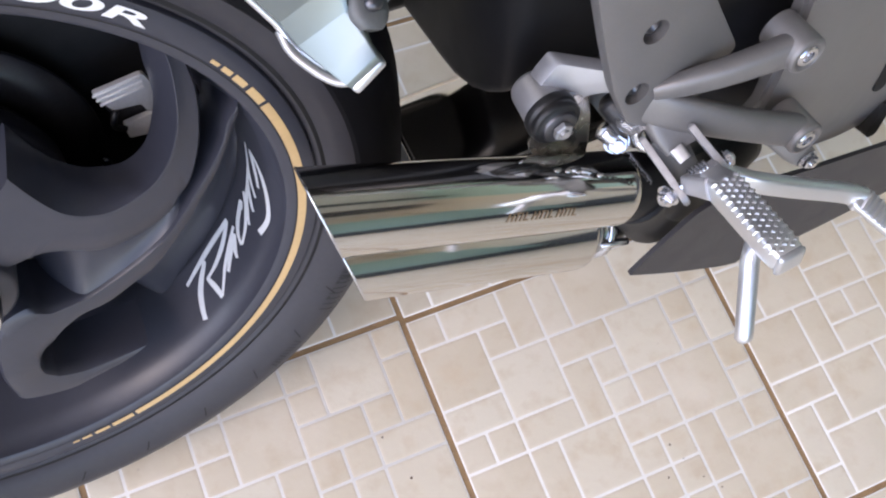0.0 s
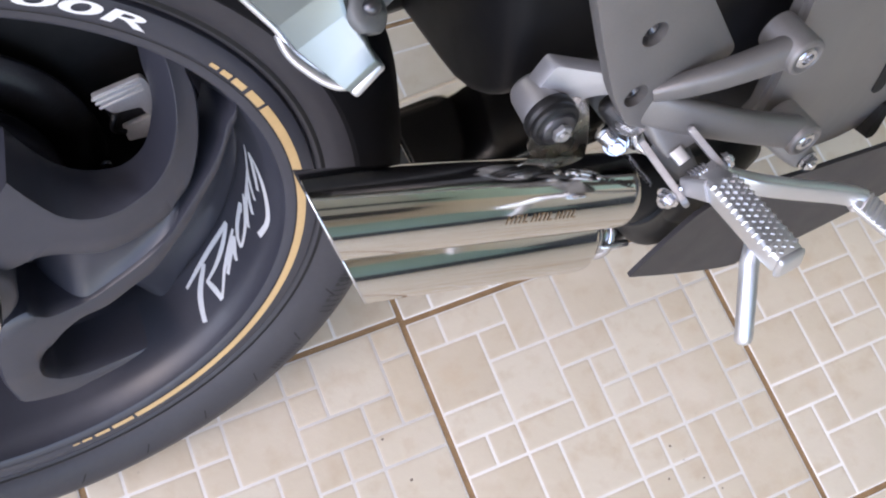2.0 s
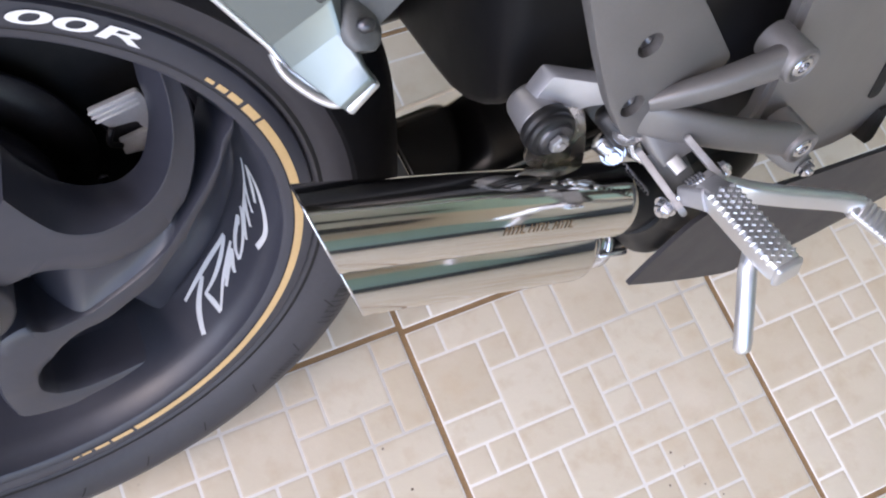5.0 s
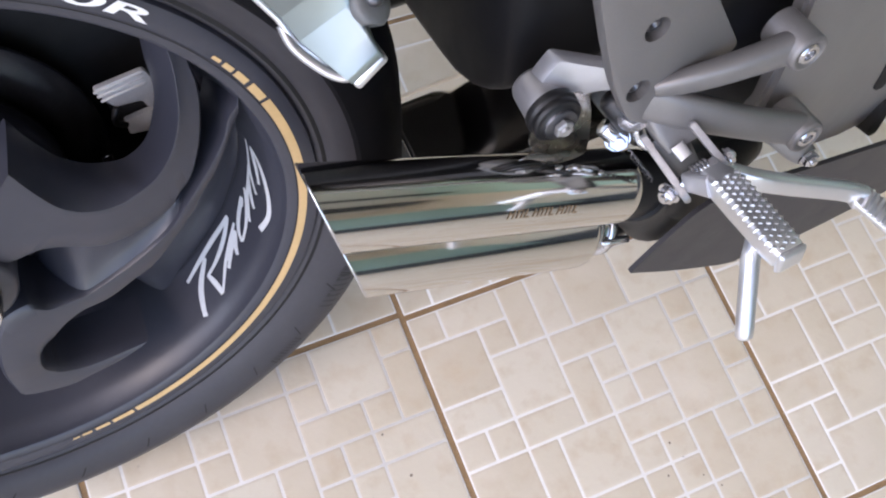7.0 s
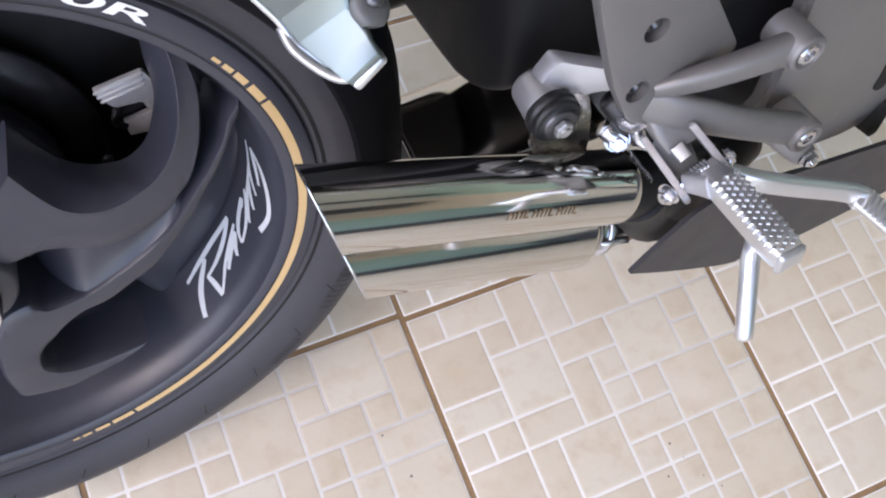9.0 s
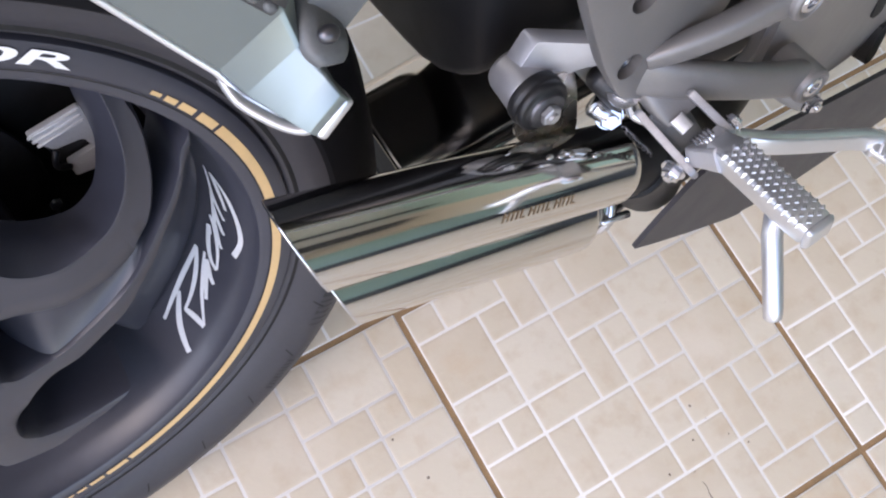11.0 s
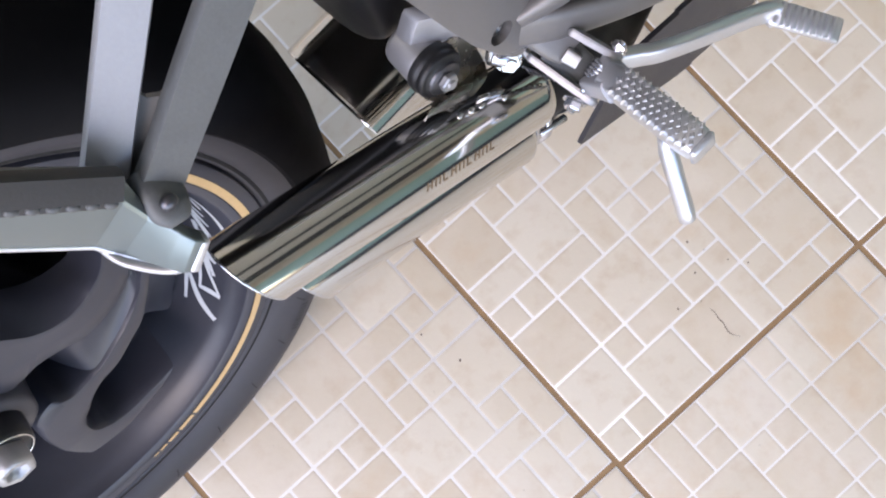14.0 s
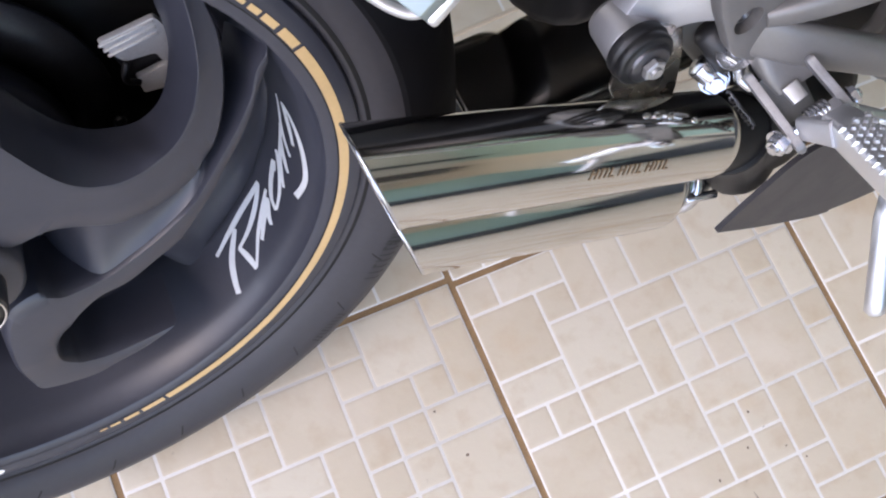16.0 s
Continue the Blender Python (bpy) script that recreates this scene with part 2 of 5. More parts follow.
# -- rear wheel --
RIM = [(0.2345, -0.060), (0.2350, -0.0670), (0.2335, -0.0695), (0.2300, -0.0700), (0.2140, -0.0690), (0.2115, -0.0670), (0.2095, -0.0570), (0.2075, -0.0545), (0.2045, -0.0450),
       (0.1970, -0.0240), (0.1925, -0.0130), (0.1912, -0.0095), (0.1860, 0.0040), (0.1860, 0.0300), (0.2000, 0.0500), (0.2140, 0.0670), (0.2330, 0.0690), (0.2345, 0.0600), (0.2150, 0.0250), (0.2150, -0.0250)]


def barrel_r(v):
    """Radius of the rim's inside at the depth v."""
    pts = RIM[7:13]
    for (r0, v0), (r1, v1) in zip(pts, pts[1:]):
        if v <= v1:
            return r0 + (r1 - r0) * (v - v0) / (v1 - v0)
    return pts[-1][0]


wheel_bm = bmesh.new()
lathe(wheel_bm, RIM, 128, close_profile=True)
bmesh.ops.recalc_face_normals(wheel_bm, faces=wheel_bm.faces)
wheel = part("rear_wheel", wheel_bm, RIM_PAINT, bike, "black cast wheel with curved spokes and a gold stripe")

# lines of the wheel's face in (radius, degrees), from the rim to the hub.
# the main arm: the foot of its wall in the window, its crest and its far edge
WINDOW_FOOT = [(0.1985, 38.4), (0.1836, 33.4), (0.1755, 29.2), (0.1651, 23.9), (0.1548, 19.7), (0.1469, 16.6), (0.1392, 14.2), (0.1302, 12.9), (0.1212, 13.1), (0.1117, 16.2), (0.1042, 20.9), (0.1005, 26.8), (0.0996, 32.6), (0.1015, 37.8), (0.1043, 42.7), (0.1094, 48.1), (0.1154, 52.8)]
CREST = [(0.2115, 39.3), (0.2038, 36.1), (0.1932, 32.2), (0.1826, 28.2), (0.1742, 25.1), (0.1643, 21.7), (0.1565, 19.3), (0.1465, 16.7), (0.1362, 14.8), (0.1260, 14.1), (0.1164, 13.9), (0.1058, 15.3), (0.0974, 18.3), (0.0909, 23.2), (0.0882, 31.1), (0.0927, 42.6), (0.1042, 53.8)]
ARM_EDGE = [(0.2110, 34.3), (0.2051, 31.7), (0.1989, 28.0), (0.1890, 23.3), (0.1766, 17.3), (0.1655, 11.9), (0.1549, 6.9), (0.1437, 3.4), (0.1350, -0.3), (0.1169, -3.8), (0.0961, -5.7), (0.0836, -5.0), (0.0653, 3.5), (0.0523, 9.7), (0.0394, 10.7), (0.0240, 22.0), (0.0215, 70.0)]
# the second arm, which hooks round the long pocket and runs back to the rim
HOOK_INNER = [(0.2100, 21.2), (0.2055, 19.3), (0.1960, 17.8), (0.1859, 14.0), (0.1718, 9.7), (0.1574, 5.2), (0.1399, -1.9), (0.1287, -7.5), (0.1129, -14.1), (0.0959, -22.3), (0.0817, -33.3), (0.0707, -41.1), (0.0601, -49.5), (0.0470, -52.7), (0.0449, -77.2), (0.0628, -91.7), (0.0800, -95.0), (0.1059, -96.6), (0.1343, -95.7), (0.1439, -94.8), (0.1510, -89.3), (0.1576, -82.7), (0.1573, -77.9), (0.1598, -70.1), (0.1659, -59.7)]
HOOK_OUTER = [(0.2085, 19.6), (0.2033, 17.2), (0.1943, 14.6), (0.1831, 10.5), (0.1705, 5.8), (0.1576, 0.9), (0.1471, -4.9), (0.1349, -12.0), (0.1221, -22.3), (0.1095, -29.6), (0.0973, -40.3), (0.0863, -49.2), (0.0846, -60.2), (0.0895, -69.8), (0.0924, -75.1), (0.0979, -79.3), (0.1055, -81.8), (0.1124, -83.0), (0.1185, -83.2), (0.1260, -82.0), (0.1331, -80.4), (0.1427, -75.3), (0.1524, -67.2), (0.1641, -59.1)]
# where the second arm's flank runs out on the inside of the rim: (degrees, depth)
FLANK_FOOT = [(8.5, -0.0276), (0.0, -0.0216), (-7.3, -0.0168), (-15.4, -0.0126), (-23.5, -0.0098), (-30.6, -0.0084), (-37.0, -0.0074), (-43.7, -0.0066), (-49.5, -0.0072), (-56.5, -0.0086)]


def face_v(r):
    """Depth of the dished wheel face: it bulges out towards the hub."""
    return -0.058 - 0.010 * min(1.0, max(0.0, (0.21 - r) / 0.11))


def loft(name, lists, section, turn=0, sink_start=0.0, sink_end=0.0, reach=9):
    """A spoke between three lines; section: (line pair, share, depth under the face)."""
    bm = bmesh.new()
    lines = [smooth_path([tuple(polar(r, d + turn, 0)) for r, d in row], 7) for row in lists]
    rows = []
    last = len(lines[0]) - 1
    for k, pts in enumerate(zip(*lines)):
        row, sink = [], sink_start * max(0.0, 1 - k / 9) ** 2 + sink_end * max(0.0, 1 - (last - k) / reach) ** 2
        for i, t, under in section:
            p = pts[i] + (pts[i + 1] - pts[i]) * t
            row.append(bm.verts.new((p.x, face_v(math.hypot(p.x, p.z)) + under + sink, p.z)))
        rows.append(row)
    for a, b in zip(rows, rows[1:]):
        for i in range(len(a)):
            bm.faces.new((a[i], a[(i + 1) % len(a)], b[(i + 1) % len(b)], b[i]))
    bm.faces.new(rows[0][::-1])
    bm.faces.new(rows[-1])
    bmesh.ops.recalc_face_normals(bm, faces=bm.faces)
    return part(name, bm, RIM_PAINT, wheel)


ARM_SECTION = [(0, 0.06, 0.034), (0, 0.0, 0.030), (0, 0.35, 0.0185), (0, 0.7, 0.0078), (0, 0.93, 0.0016), (0, 0.985, 0.0002), (1, 0.03, 0.0), (1, 0.12, 0.0005), (1, 0.5, 0.0014), (1, 0.88, 0.0020), (1, 1.0, 0.0050), (1, 1.04, 0.012), (1, 1.12, 0.050)]
HOOK_SECTION = [(0, -0.10, 0.045), (0, -0.03, 0.0100), (0, 0.0, 0.0032), (0, 0.08, 0.0004), (0, 0.25, 0.0), (0, 0.75, 0.0006), (0, 0.93, 0.0018), (0, 1.0, 0.0045), (0, 1.03, 0.012), (0, 1.10, 0.045)]
for turn in (0, 120):
    loft("spoke", (WINDOW_FOOT, CREST, ARM_EDGE), ARM_SECTION, turn)
loft("hooked_spoke", (HOOK_INNER, HOOK_OUTER), HOOK_SECTION)
# the shallow valley between the two arms
loft("spoke_web", (ARM_EDGE[6:14], HOOK_INNER[5:13]), [(0, -0.05, 0.034), (0, 0.02, 0.0090), (0, 0.35, 0.0092), (0, 0.75, 0.0070), (0, 1.0, 0.0030), (0, 1.03, 0.034)], 0, 0.030, 0.050, 14)


def flank():
    """The hollow side of the second arm, down to the inside of the rim."""
    bm = bmesh.new()
    top = smooth_path([tuple(polar(r, d, face_v(r) + 0.004)) for r, d in HOOK_OUTER[:len(FLANK_FOOT) + 5]], 7)
    feet = [tuple(polar(barrel_r(v) - 0.0004, d, v)) for d, v in FLANK_FOOT]
    feet += [tuple(polar(min(0.188, r + 0.060), d - 18, 0.004)) for r, d in HOOK_OUTER[len(FLANK_FOOT):len(FLANK_FOOT) + 5]]
    foot = smooth_path(feet, 7)
    rows = []
    for p, q in zip(top, foot):
        row = []
        for k in range(7):
            t = k / 6
            c = p.lerp(q, t)
            c.y += 0.010 * math.sin(math.pi * t)
            row.append(bm.verts.new(c))
        rows.append(row)
    for a, b in zip(rows, rows[1:]):
        for i in range(6):
            bm.faces.new((a[i], a[i + 1], b[i + 1], b[i]))
    bmesh.ops.recalc_face_normals(bm, faces=bm.faces)
    part("spoke_flank", bm, RIM_PAINT, wheel)
    for name, shift, half, mat in (("flank_groove", 0.0008, 0.0011, GAP_BLACK), ("groove_edge", -0.0014, 0.0006, RIM_PAINT)):
        bm = bmesh.new()
        rows = [[bm.verts.new(polar(barrel_r(v) - 0.0009, d, v + shift + e)) for e in (-half, half)] for d, v in [(p[0], p[1]) for p in smooth_path([(d, v, 0) for d, v in FLANK_FOOT[1:9]], 6)]]
        for a, b in zip(rows, rows[1:]):
            bm.faces.new((a[0], a[1], b[1], b[0]))
        part(name, bm, mat, wheel)


flank()
bm = bmesh.new()
lathe(bm, [(0.0, -0.072), (0.031, -0.072), (0.0345, -0.069), (0.036, -0.055), (0.041, -0.026), (0.075, -0.012), (0.085, -0.004), (0.085, 0.018), (0.0, 0.02)], 64)
part("hub", bm, RIM_PAINT, wheel)
bm = bmesh.new()
lathe(bm, [(0.026, -0.057), (0.024, -0.070), (0.0215, -0.088), (0.0200, -0.090), (0.0, -0.090)], 40)
part("axle_cap", bm, BLACK_METAL, wheel, "glossy black axle cap")
bm = bmesh.new()
lathe(bm, [(0.0195, -0.0892), (0.0203, -0.0903), (0.0195, -0.0914), (0.0186, -0.0903)], 40, close_profile=True)
part("axle_ring", bm, CHROME, wheel, "chrome ring")
bm = bmesh.new()
lathe(bm, [(0.0150, -0.090), (0.0148, -0.103), (0.0130, -0.106), (0.0085, -0.106), (0.0080, -0.100), (0.0, -0.100)], 6)
part("axle_nut", bm, SATIN_STEEL, wheel, "steel axle nut")

# tyre
prof = []
for r, v in [(0.2330, -0.0640), (0.2365, -0.0685), (0.2390, -0.0700), (0.2410, -0.0695), (0.2420, -0.0715), (0.2520, -0.0775), (0.2640, -0.0815), (0.2720, -0.0820), (0.2830, -0.0790), (0.2920, -0.0690), (0.2990, -0.0520), (0.3040, -0.0280), (0.3055, 0.0)]:
    prof.append((r, v))
prof = prof + [(r, -v * 1.06) for r, v in prof[-2::-1]]
bm = bmesh.new()
lathe(bm, prof, 160)
bmesh.ops.recalc_face_normals(bm, faces=bm.faces)
tyre = part("tyre", bm, RUBBER, wheel, "black rubber tyre with slick shoulders")


def side_v(r):
    pts = [p for p in prof if p[1] <= 0]
    for (r0, v0), (r1, v1) in zip(pts, pts[1:]):
        if r0 <= r <= r1:
            return v0 + (v1 - v0) * (r - r0) / (r1 - r0)
    return -0.06


def side_bar(bm, r0, r1, d0, d1, lift, slant=0.0, n=3):
    """A raised bar on the tyre's side."""
    rows = []
    for i in range(n + 1):
        r = r0 + (r1 - r0) * i / n
        sh = slant * i / n
        rows.append([bm.verts.new(polar(r, d + sh, side_v(r) - lift)) for d in (d0, d1)])
    for a, b in zip(rows, rows[1:]):
        bm.faces.new((a[0], a[1], b[1], b[0]))


bm = bmesh.new()
rng = random.Random(4)
for start, count, r0, h in ((-36, 7, 0.2640, 0.013), (-52, 9, 0.2660, 0.007), (-28, 5, 0.2650, 0.009)):
    d = start
    for i in range(count):
        w = 0.55 if h < 0.01 else 0.9
        k = rng.random()
        side_bar(bm, r0, r0 + h, d, d + w * 0.35, 0.0004, 0.3)
        if k > 0.3:
            side_bar(bm, r0 + h * (0.8 if k > 0.65 else 0.0), r0 + h * (1.0 if k > 0.65 else 0.2), d, d + w, 0.0005)
        if k > 0.5:
            side_bar(bm, r0, r0 + h, d + w * 0.7, d + w, 0.0004, -0.3)
        d += w * 1.55
tagged(part("sidewall_lettering", bm, RUBBER_MARK, tyre, "dull moulded marks on the tyre side"), kind="stuff")
for i in range(9):
    bm = bmesh.new()
    d = -104 + i * 12.3
    side_bar(bm, 0.2585, 0.2680, d, d + 0.30, 0.0004, -1.3, 4)
    part("tread_sipe", bm, GAP_BLACK, tyre)
bm = bmesh.new()
lathe(bm, [(0.2385, -0.0702), (0.2418, -0.0702)], 128)
part("bead_groove", bm, GAP_BLACK, tyre)

# black mudguard close over the upper half of the tyre
bm = bmesh.new()
lathe(bm, [(0.2590, -0.0800), (0.2615, -0.0832), (0.2700, -0.0850), (0.2840, -0.0835), (0.2950, -0.0745), (0.3040, -0.0560), (0.3145, -0.0300), (0.3185, -0.008), (0.3190, 0.035), (0.3160, 0.066), (0.3100, 0.090), (0.2950, 0.102)], 90, a0=radians(-16), a1=radians(200))
bmesh.ops.recalc_face_normals(bm, faces=bm.faces)
bmesh.ops.solidify(bm, geom=bm.faces[:], thickness=0.0012)
part("mudguard", bm, TREAD, bike, "black mudguard hugging the tyre")

# gold stripe: a long run that breaks into shorter dashes at both ends
def lip_strip(name, d0, d1, mat, r0, r1, lift=0.0004, n=0):
    bm = bmesh.new()
    n = n or max(2, int(abs(d1 - d0) / 2))
    rows = [[bm.verts.new(polar(r, d0 + (d1 - d0) * i / n, -0.0692 - (r - 0.214) * 0.06 - lift)) for r in (r0, r1)] for i in range(n + 1)]
    for a, b in zip(rows, rows[1:]):
        bm.faces.new((a[0], a[1], b[1], b[0]))
    return part(name, bm, mat, wheel, "gold tape" if mat == GOLD else "")


for run in (0, 180):
    for d0, d1, w in ((-76.8, 19.8, 0.0030), (20.5, 24.4, 0.0026), (25.3, 28.2, 0.0021), (28.8, 30.9, 0.0017), (31.6, 33.3, 0.0012), (-82.2, -77.5, 0.0024), (-86.0, -82.9, 0.0019), (-88.8, -86.8, 0.0014), (-90.8, -89.4, 0.0010)):
        lip_strip("gold_stripe", d0 + run, d1 + run, GOLD, 0.2222 - w, 0.2222 + w)
bm = bmesh.new()
lathe(bm, [(0.2182, -0.06985), (0.2188, -0.06990)], 128)
part("pin_line", bm, GAP_BLACK, wheel)


def text_mesh(body, shear=0.0):
    cu = bpy.data.curves.new("lettering", "FONT")
    cu.body, cu.size, cu.shear, cu.resolution_u = body, 1.0, shear, 4
    cu.offset = 0.02
    ob = bpy.data.objects.new("lettering", cu)
    scene.collection.objects.link(ob)
    bpy.context.view_layer.update()
    me = bpy.data.meshes.new_from_object(ob)
    bpy.data.objects.remove(ob)
    bm = bmesh.new()
    bm.from_mesh(me)
    bmesh.ops.subdivide_edges(bm, edges=[e for e in bm.edges if e.calc_length() > 0.12], cuts=2)
    return bm


for end in (44.6, -125.5):
    bm = text_mesh("00R", 0.15)
    lo, hi = min(v.co.x for v in bm.verts), max(v.co.x for v in bm.verts)
    for v in bm.verts:
        u, w = (v.co.x - lo) / (hi - lo), v.co.y
        d, r = end + 17.2 * (1 - u), 0.2224 + 0.0084 * w / 0.72
        v.co = polar(r, d, -0.0692 - (r - 0.214) * 0.06 - 0.0006)
    part("lip_lettering", bm, WHITE_INK, wheel, "white printed characters")

# brush-script word on the inside of the rim
def brush(bm, pts, w0, w1):
    pts = smooth_path([(a, v, 0) for a, v in pts], 6)
    k = len(pts) - 1
    left, right = [], []
    for i, p in enumerate(pts):
        q = pts[min(i + 1, k)] - pts[max(i - 1, 0)]
        du, dv = q[0] * 0.0035, q[1]
        ln = math.hypot(du, dv) or 1
        nu, nv = -dv / ln, du / ln
        t = i / k
        w = (w0 + (w1 - w0) * t) * (0.75 + 0.35 * math.sin(math.pi * min(1, t * 1.1 + 0.08)))
        for side, s in ((left, 1), (right, -1)):
            a, v = p[0] + s * nu * w / 0.0035, p[1] + s * nv * w
            side.append(bm.verts.new(polar(barrel_r(v) - 0.0006, a, v)))
    for i in range(k):
        bm.faces.new((left[i], left[i + 1], right[i + 1], right[i]))


WORD = [
    ([(-26.9, -0.0162), (-35.8, -0.0138), (-43.4, -0.0152), (-49.5, -0.0188)], 0.0018, 0.0018),
    ([(-27.3, -0.0166), (-33.3, -0.0216), (-39.0, -0.0254), (-43.6, -0.0274)], 0.0018, 0.0016),
    ([(-41.0, -0.0168), (-45.0, -0.0236), (-47.8, -0.0312), (-49.8, -0.0408), (-50.8, -0.0482)], 0.0018, 0.0032),
    ([(-43.6, -0.0266), (-43.3, -0.0360), (-43.4, -0.0460)], 0.0018, 0.0032),
    ([(-26.9, -0.0234), (-31.8, -0.0264), (-36.8, -0.0320), (-40.0, -0.0380), (-43.2, -0.0452)], 0.0013, 0.0016),
    ([(-28.5, -0.0264), (-34.2, -0.0322), (-37.6, -0.0374)], 0.0014, 0.0022),
    ([(-28.3, -0.0268), (-31.5, -0.0326), (-32.9, -0.0378)], 0.0018, 0.0022),
    ([(-20.9, -0.0256), (-18.7, -0.0232), (-24.0, -0.0250), (-27.5, -0.0296), (-29.1, -0.0362)], 0.0014, 0.0022),
    ([(-15.4, -0.0242), (-19.6, -0.0292), (-24.6, -0.0338), (-28.8, -0.0362)], 0.0013, 0.0016),
    ([(-7.3, -0.0276), (-15.3, -0.0276), (-20.3, -0.0320), (-22.7, -0.0360)], 0.0013, 0.0018),
    ([(-10.8, -0.0270), (-14.6, -0.0300), (-17.4, -0.0342), (-18.4, -0.0368)], 0.0014, 0.0018),
    ([(1.2, -0.0298), (-6.7, -0.0282), (-11.2, -0.0314), (-14.1, -0.0364)], 0.0007, 0.0018),
    ([(-0.2, -0.0332), (-5.0, -0.0348), (-10.5, -0.0384)], 0.0013, 0.0020),
    ([(-0.2, -0.0332), (-3.9, -0.0392), (-8.4, -0.0448), (-13.8, -0.0500), (-17.4, -0.0508), (-22.1, -0.0466)], 0.0011, 0.0032),
]
bm = bmesh.new()
for pts, w0, w1 in WORD:
    brush(bm, pts, w0, w1)
bmesh.ops.recalc_face_normals(bm, faces=bm.faces)
part("brush_lettering", bm, DECAL, wheel, "silver white brush-script decal on the rim")

# black disc added behind the spokes in place of the shade there
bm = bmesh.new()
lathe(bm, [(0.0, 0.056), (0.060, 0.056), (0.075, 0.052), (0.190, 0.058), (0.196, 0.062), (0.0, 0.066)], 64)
part("far_side_hub", bm, GAP_BLACK, wheel, "black disc added for the dark behind the spokes")

# brake disc and caliper on the far side
bm = bmesh.new()
lathe(bm, [(0.075, 0.030), (0.1155, 0.030), (0.1155, 0.035), (0.075, 0.035)], 64, close_profile=True)
disc = part("brake_disc", bm, DARK_STEEL, bike, "dark steel brake disc")
bm = bmesh.new()
lathe(bm, [(0.0, 0.020), (0.055, 0.020), (0.080, 0.026), (0.080, 0.036), (0.0, 0.040)], 48)
part("disc_carrier", bm, BLACK_METAL, disc)
# a glint is put into the first bolt's bright material; the rest stay dark
for i in range(10):
    bm = bmesh.new()
    p = polar(0.068, i * 36 + 8, 0.0)
    tube(bm, (p.x, 0.019, p.z), (p.x, 0.030, p.z), 0.005, 10, bevel=0.001)
    part("disc_bolt", bm, ZINC if i == 0 else DARK_STEEL, disc)
bm = bmesh.new()
plate(bm, rounded([(0.1177, 0.0425), (0.1528, 0.0465), (0.1580, 0.0309), (0.1540, 0.0100), (0.1469, 0.0132), (0.1455, 0.0209), (0.1271, 0.0228), (0.1221, 0.0318)], 0.003), 0.018, 0.0225, 0.0012)
caliper = part("brake_caliper", bm, CALIPER, bike, "dull alloy brake caliper")
bm = bmesh.new()
plate(bm, rounded([(0.1293, 0.0074), (0.1459, 0.0096), (0.1540, 0.0095), (0.1490, -0.0090), (0.1297, -0.0062)], 0.002), 0.018, 0.0225, 0.0010)
part("caliper_foot", bm, CALIPER, caliper)
bm = bmesh.new()
plate(bm, rounded([(0.122, 0.026), (0.152, 0.026), (0.152, -0.004), (0.128, -0.006)], 0.003), 0.024, 0.034, 0.001)
part("caliper_piston_body", bm, BLACK_METAL, caliper, "black caliper body")
for i in range(3):
    bm = bmesh.new()
    plate(bm, [(0.1175 + 0.0012 * i, 0.0415 - 0.0045 * i), (0.1510, 0.0455 - 0.0045 * i), (0.1512, 0.0435 - 0.0045 * i), (0.1180 + 0.0012 * i, 0.0397 - 0.0045 * i)], 0.0165, 0.019, 0.0006, 1)
    part("casting_rib", bm, CALIPER, caliper)
bm = bmesh.new()
sweep(bm, smooth_path([(0.128, 0.016, 0.024), (0.124, 0.014, 0.018), (0.124, 0.016, 0.010), (0.130, 0.018, 0.004)], 4), 0.0022, 8)
part("bleed_hose", bm, BLACK_PLASTIC, caliper)
hex_bolt("carrier_nut", (0.1085, 0.0240, -0.0248), (0.1, -0.9, 0.4), 0.0046, 0.005, ZINC, disc, socket=False)
# far taller than a real arm: widened to block light through the wheel
bm = bmesh.new()
sweep(bm, smooth_path([(-0.20, 0.105, 0.0), (0.10, 0.110, 0.0), (0.25, 0.105, 0.02), (0.42, 0.085, 0.04)], 6), [(0.180, 0.016)] * 10 + [(0.12, 0.02)] * 3 + [(0.06, 0.03)] * 6, hint=(0, 1, 0), shape=super_shape(20, 4))
part("swingarm", bm, BLACK_METAL, bike, "black swingarm widened to darken the wheel openings")

# -- exhaust --
AX = Vector((1, -0.032, -0.432)).normalized()
UP, LOW = Vector((0.3, -0.159, 0.0325)), Vector((0.3, -0.1400, -0.0345))
UP_R, LOW_R = 0.0262, 0.0335


def at_x(p, x):
    return p + AX * ((x - p.x) / AX.x)


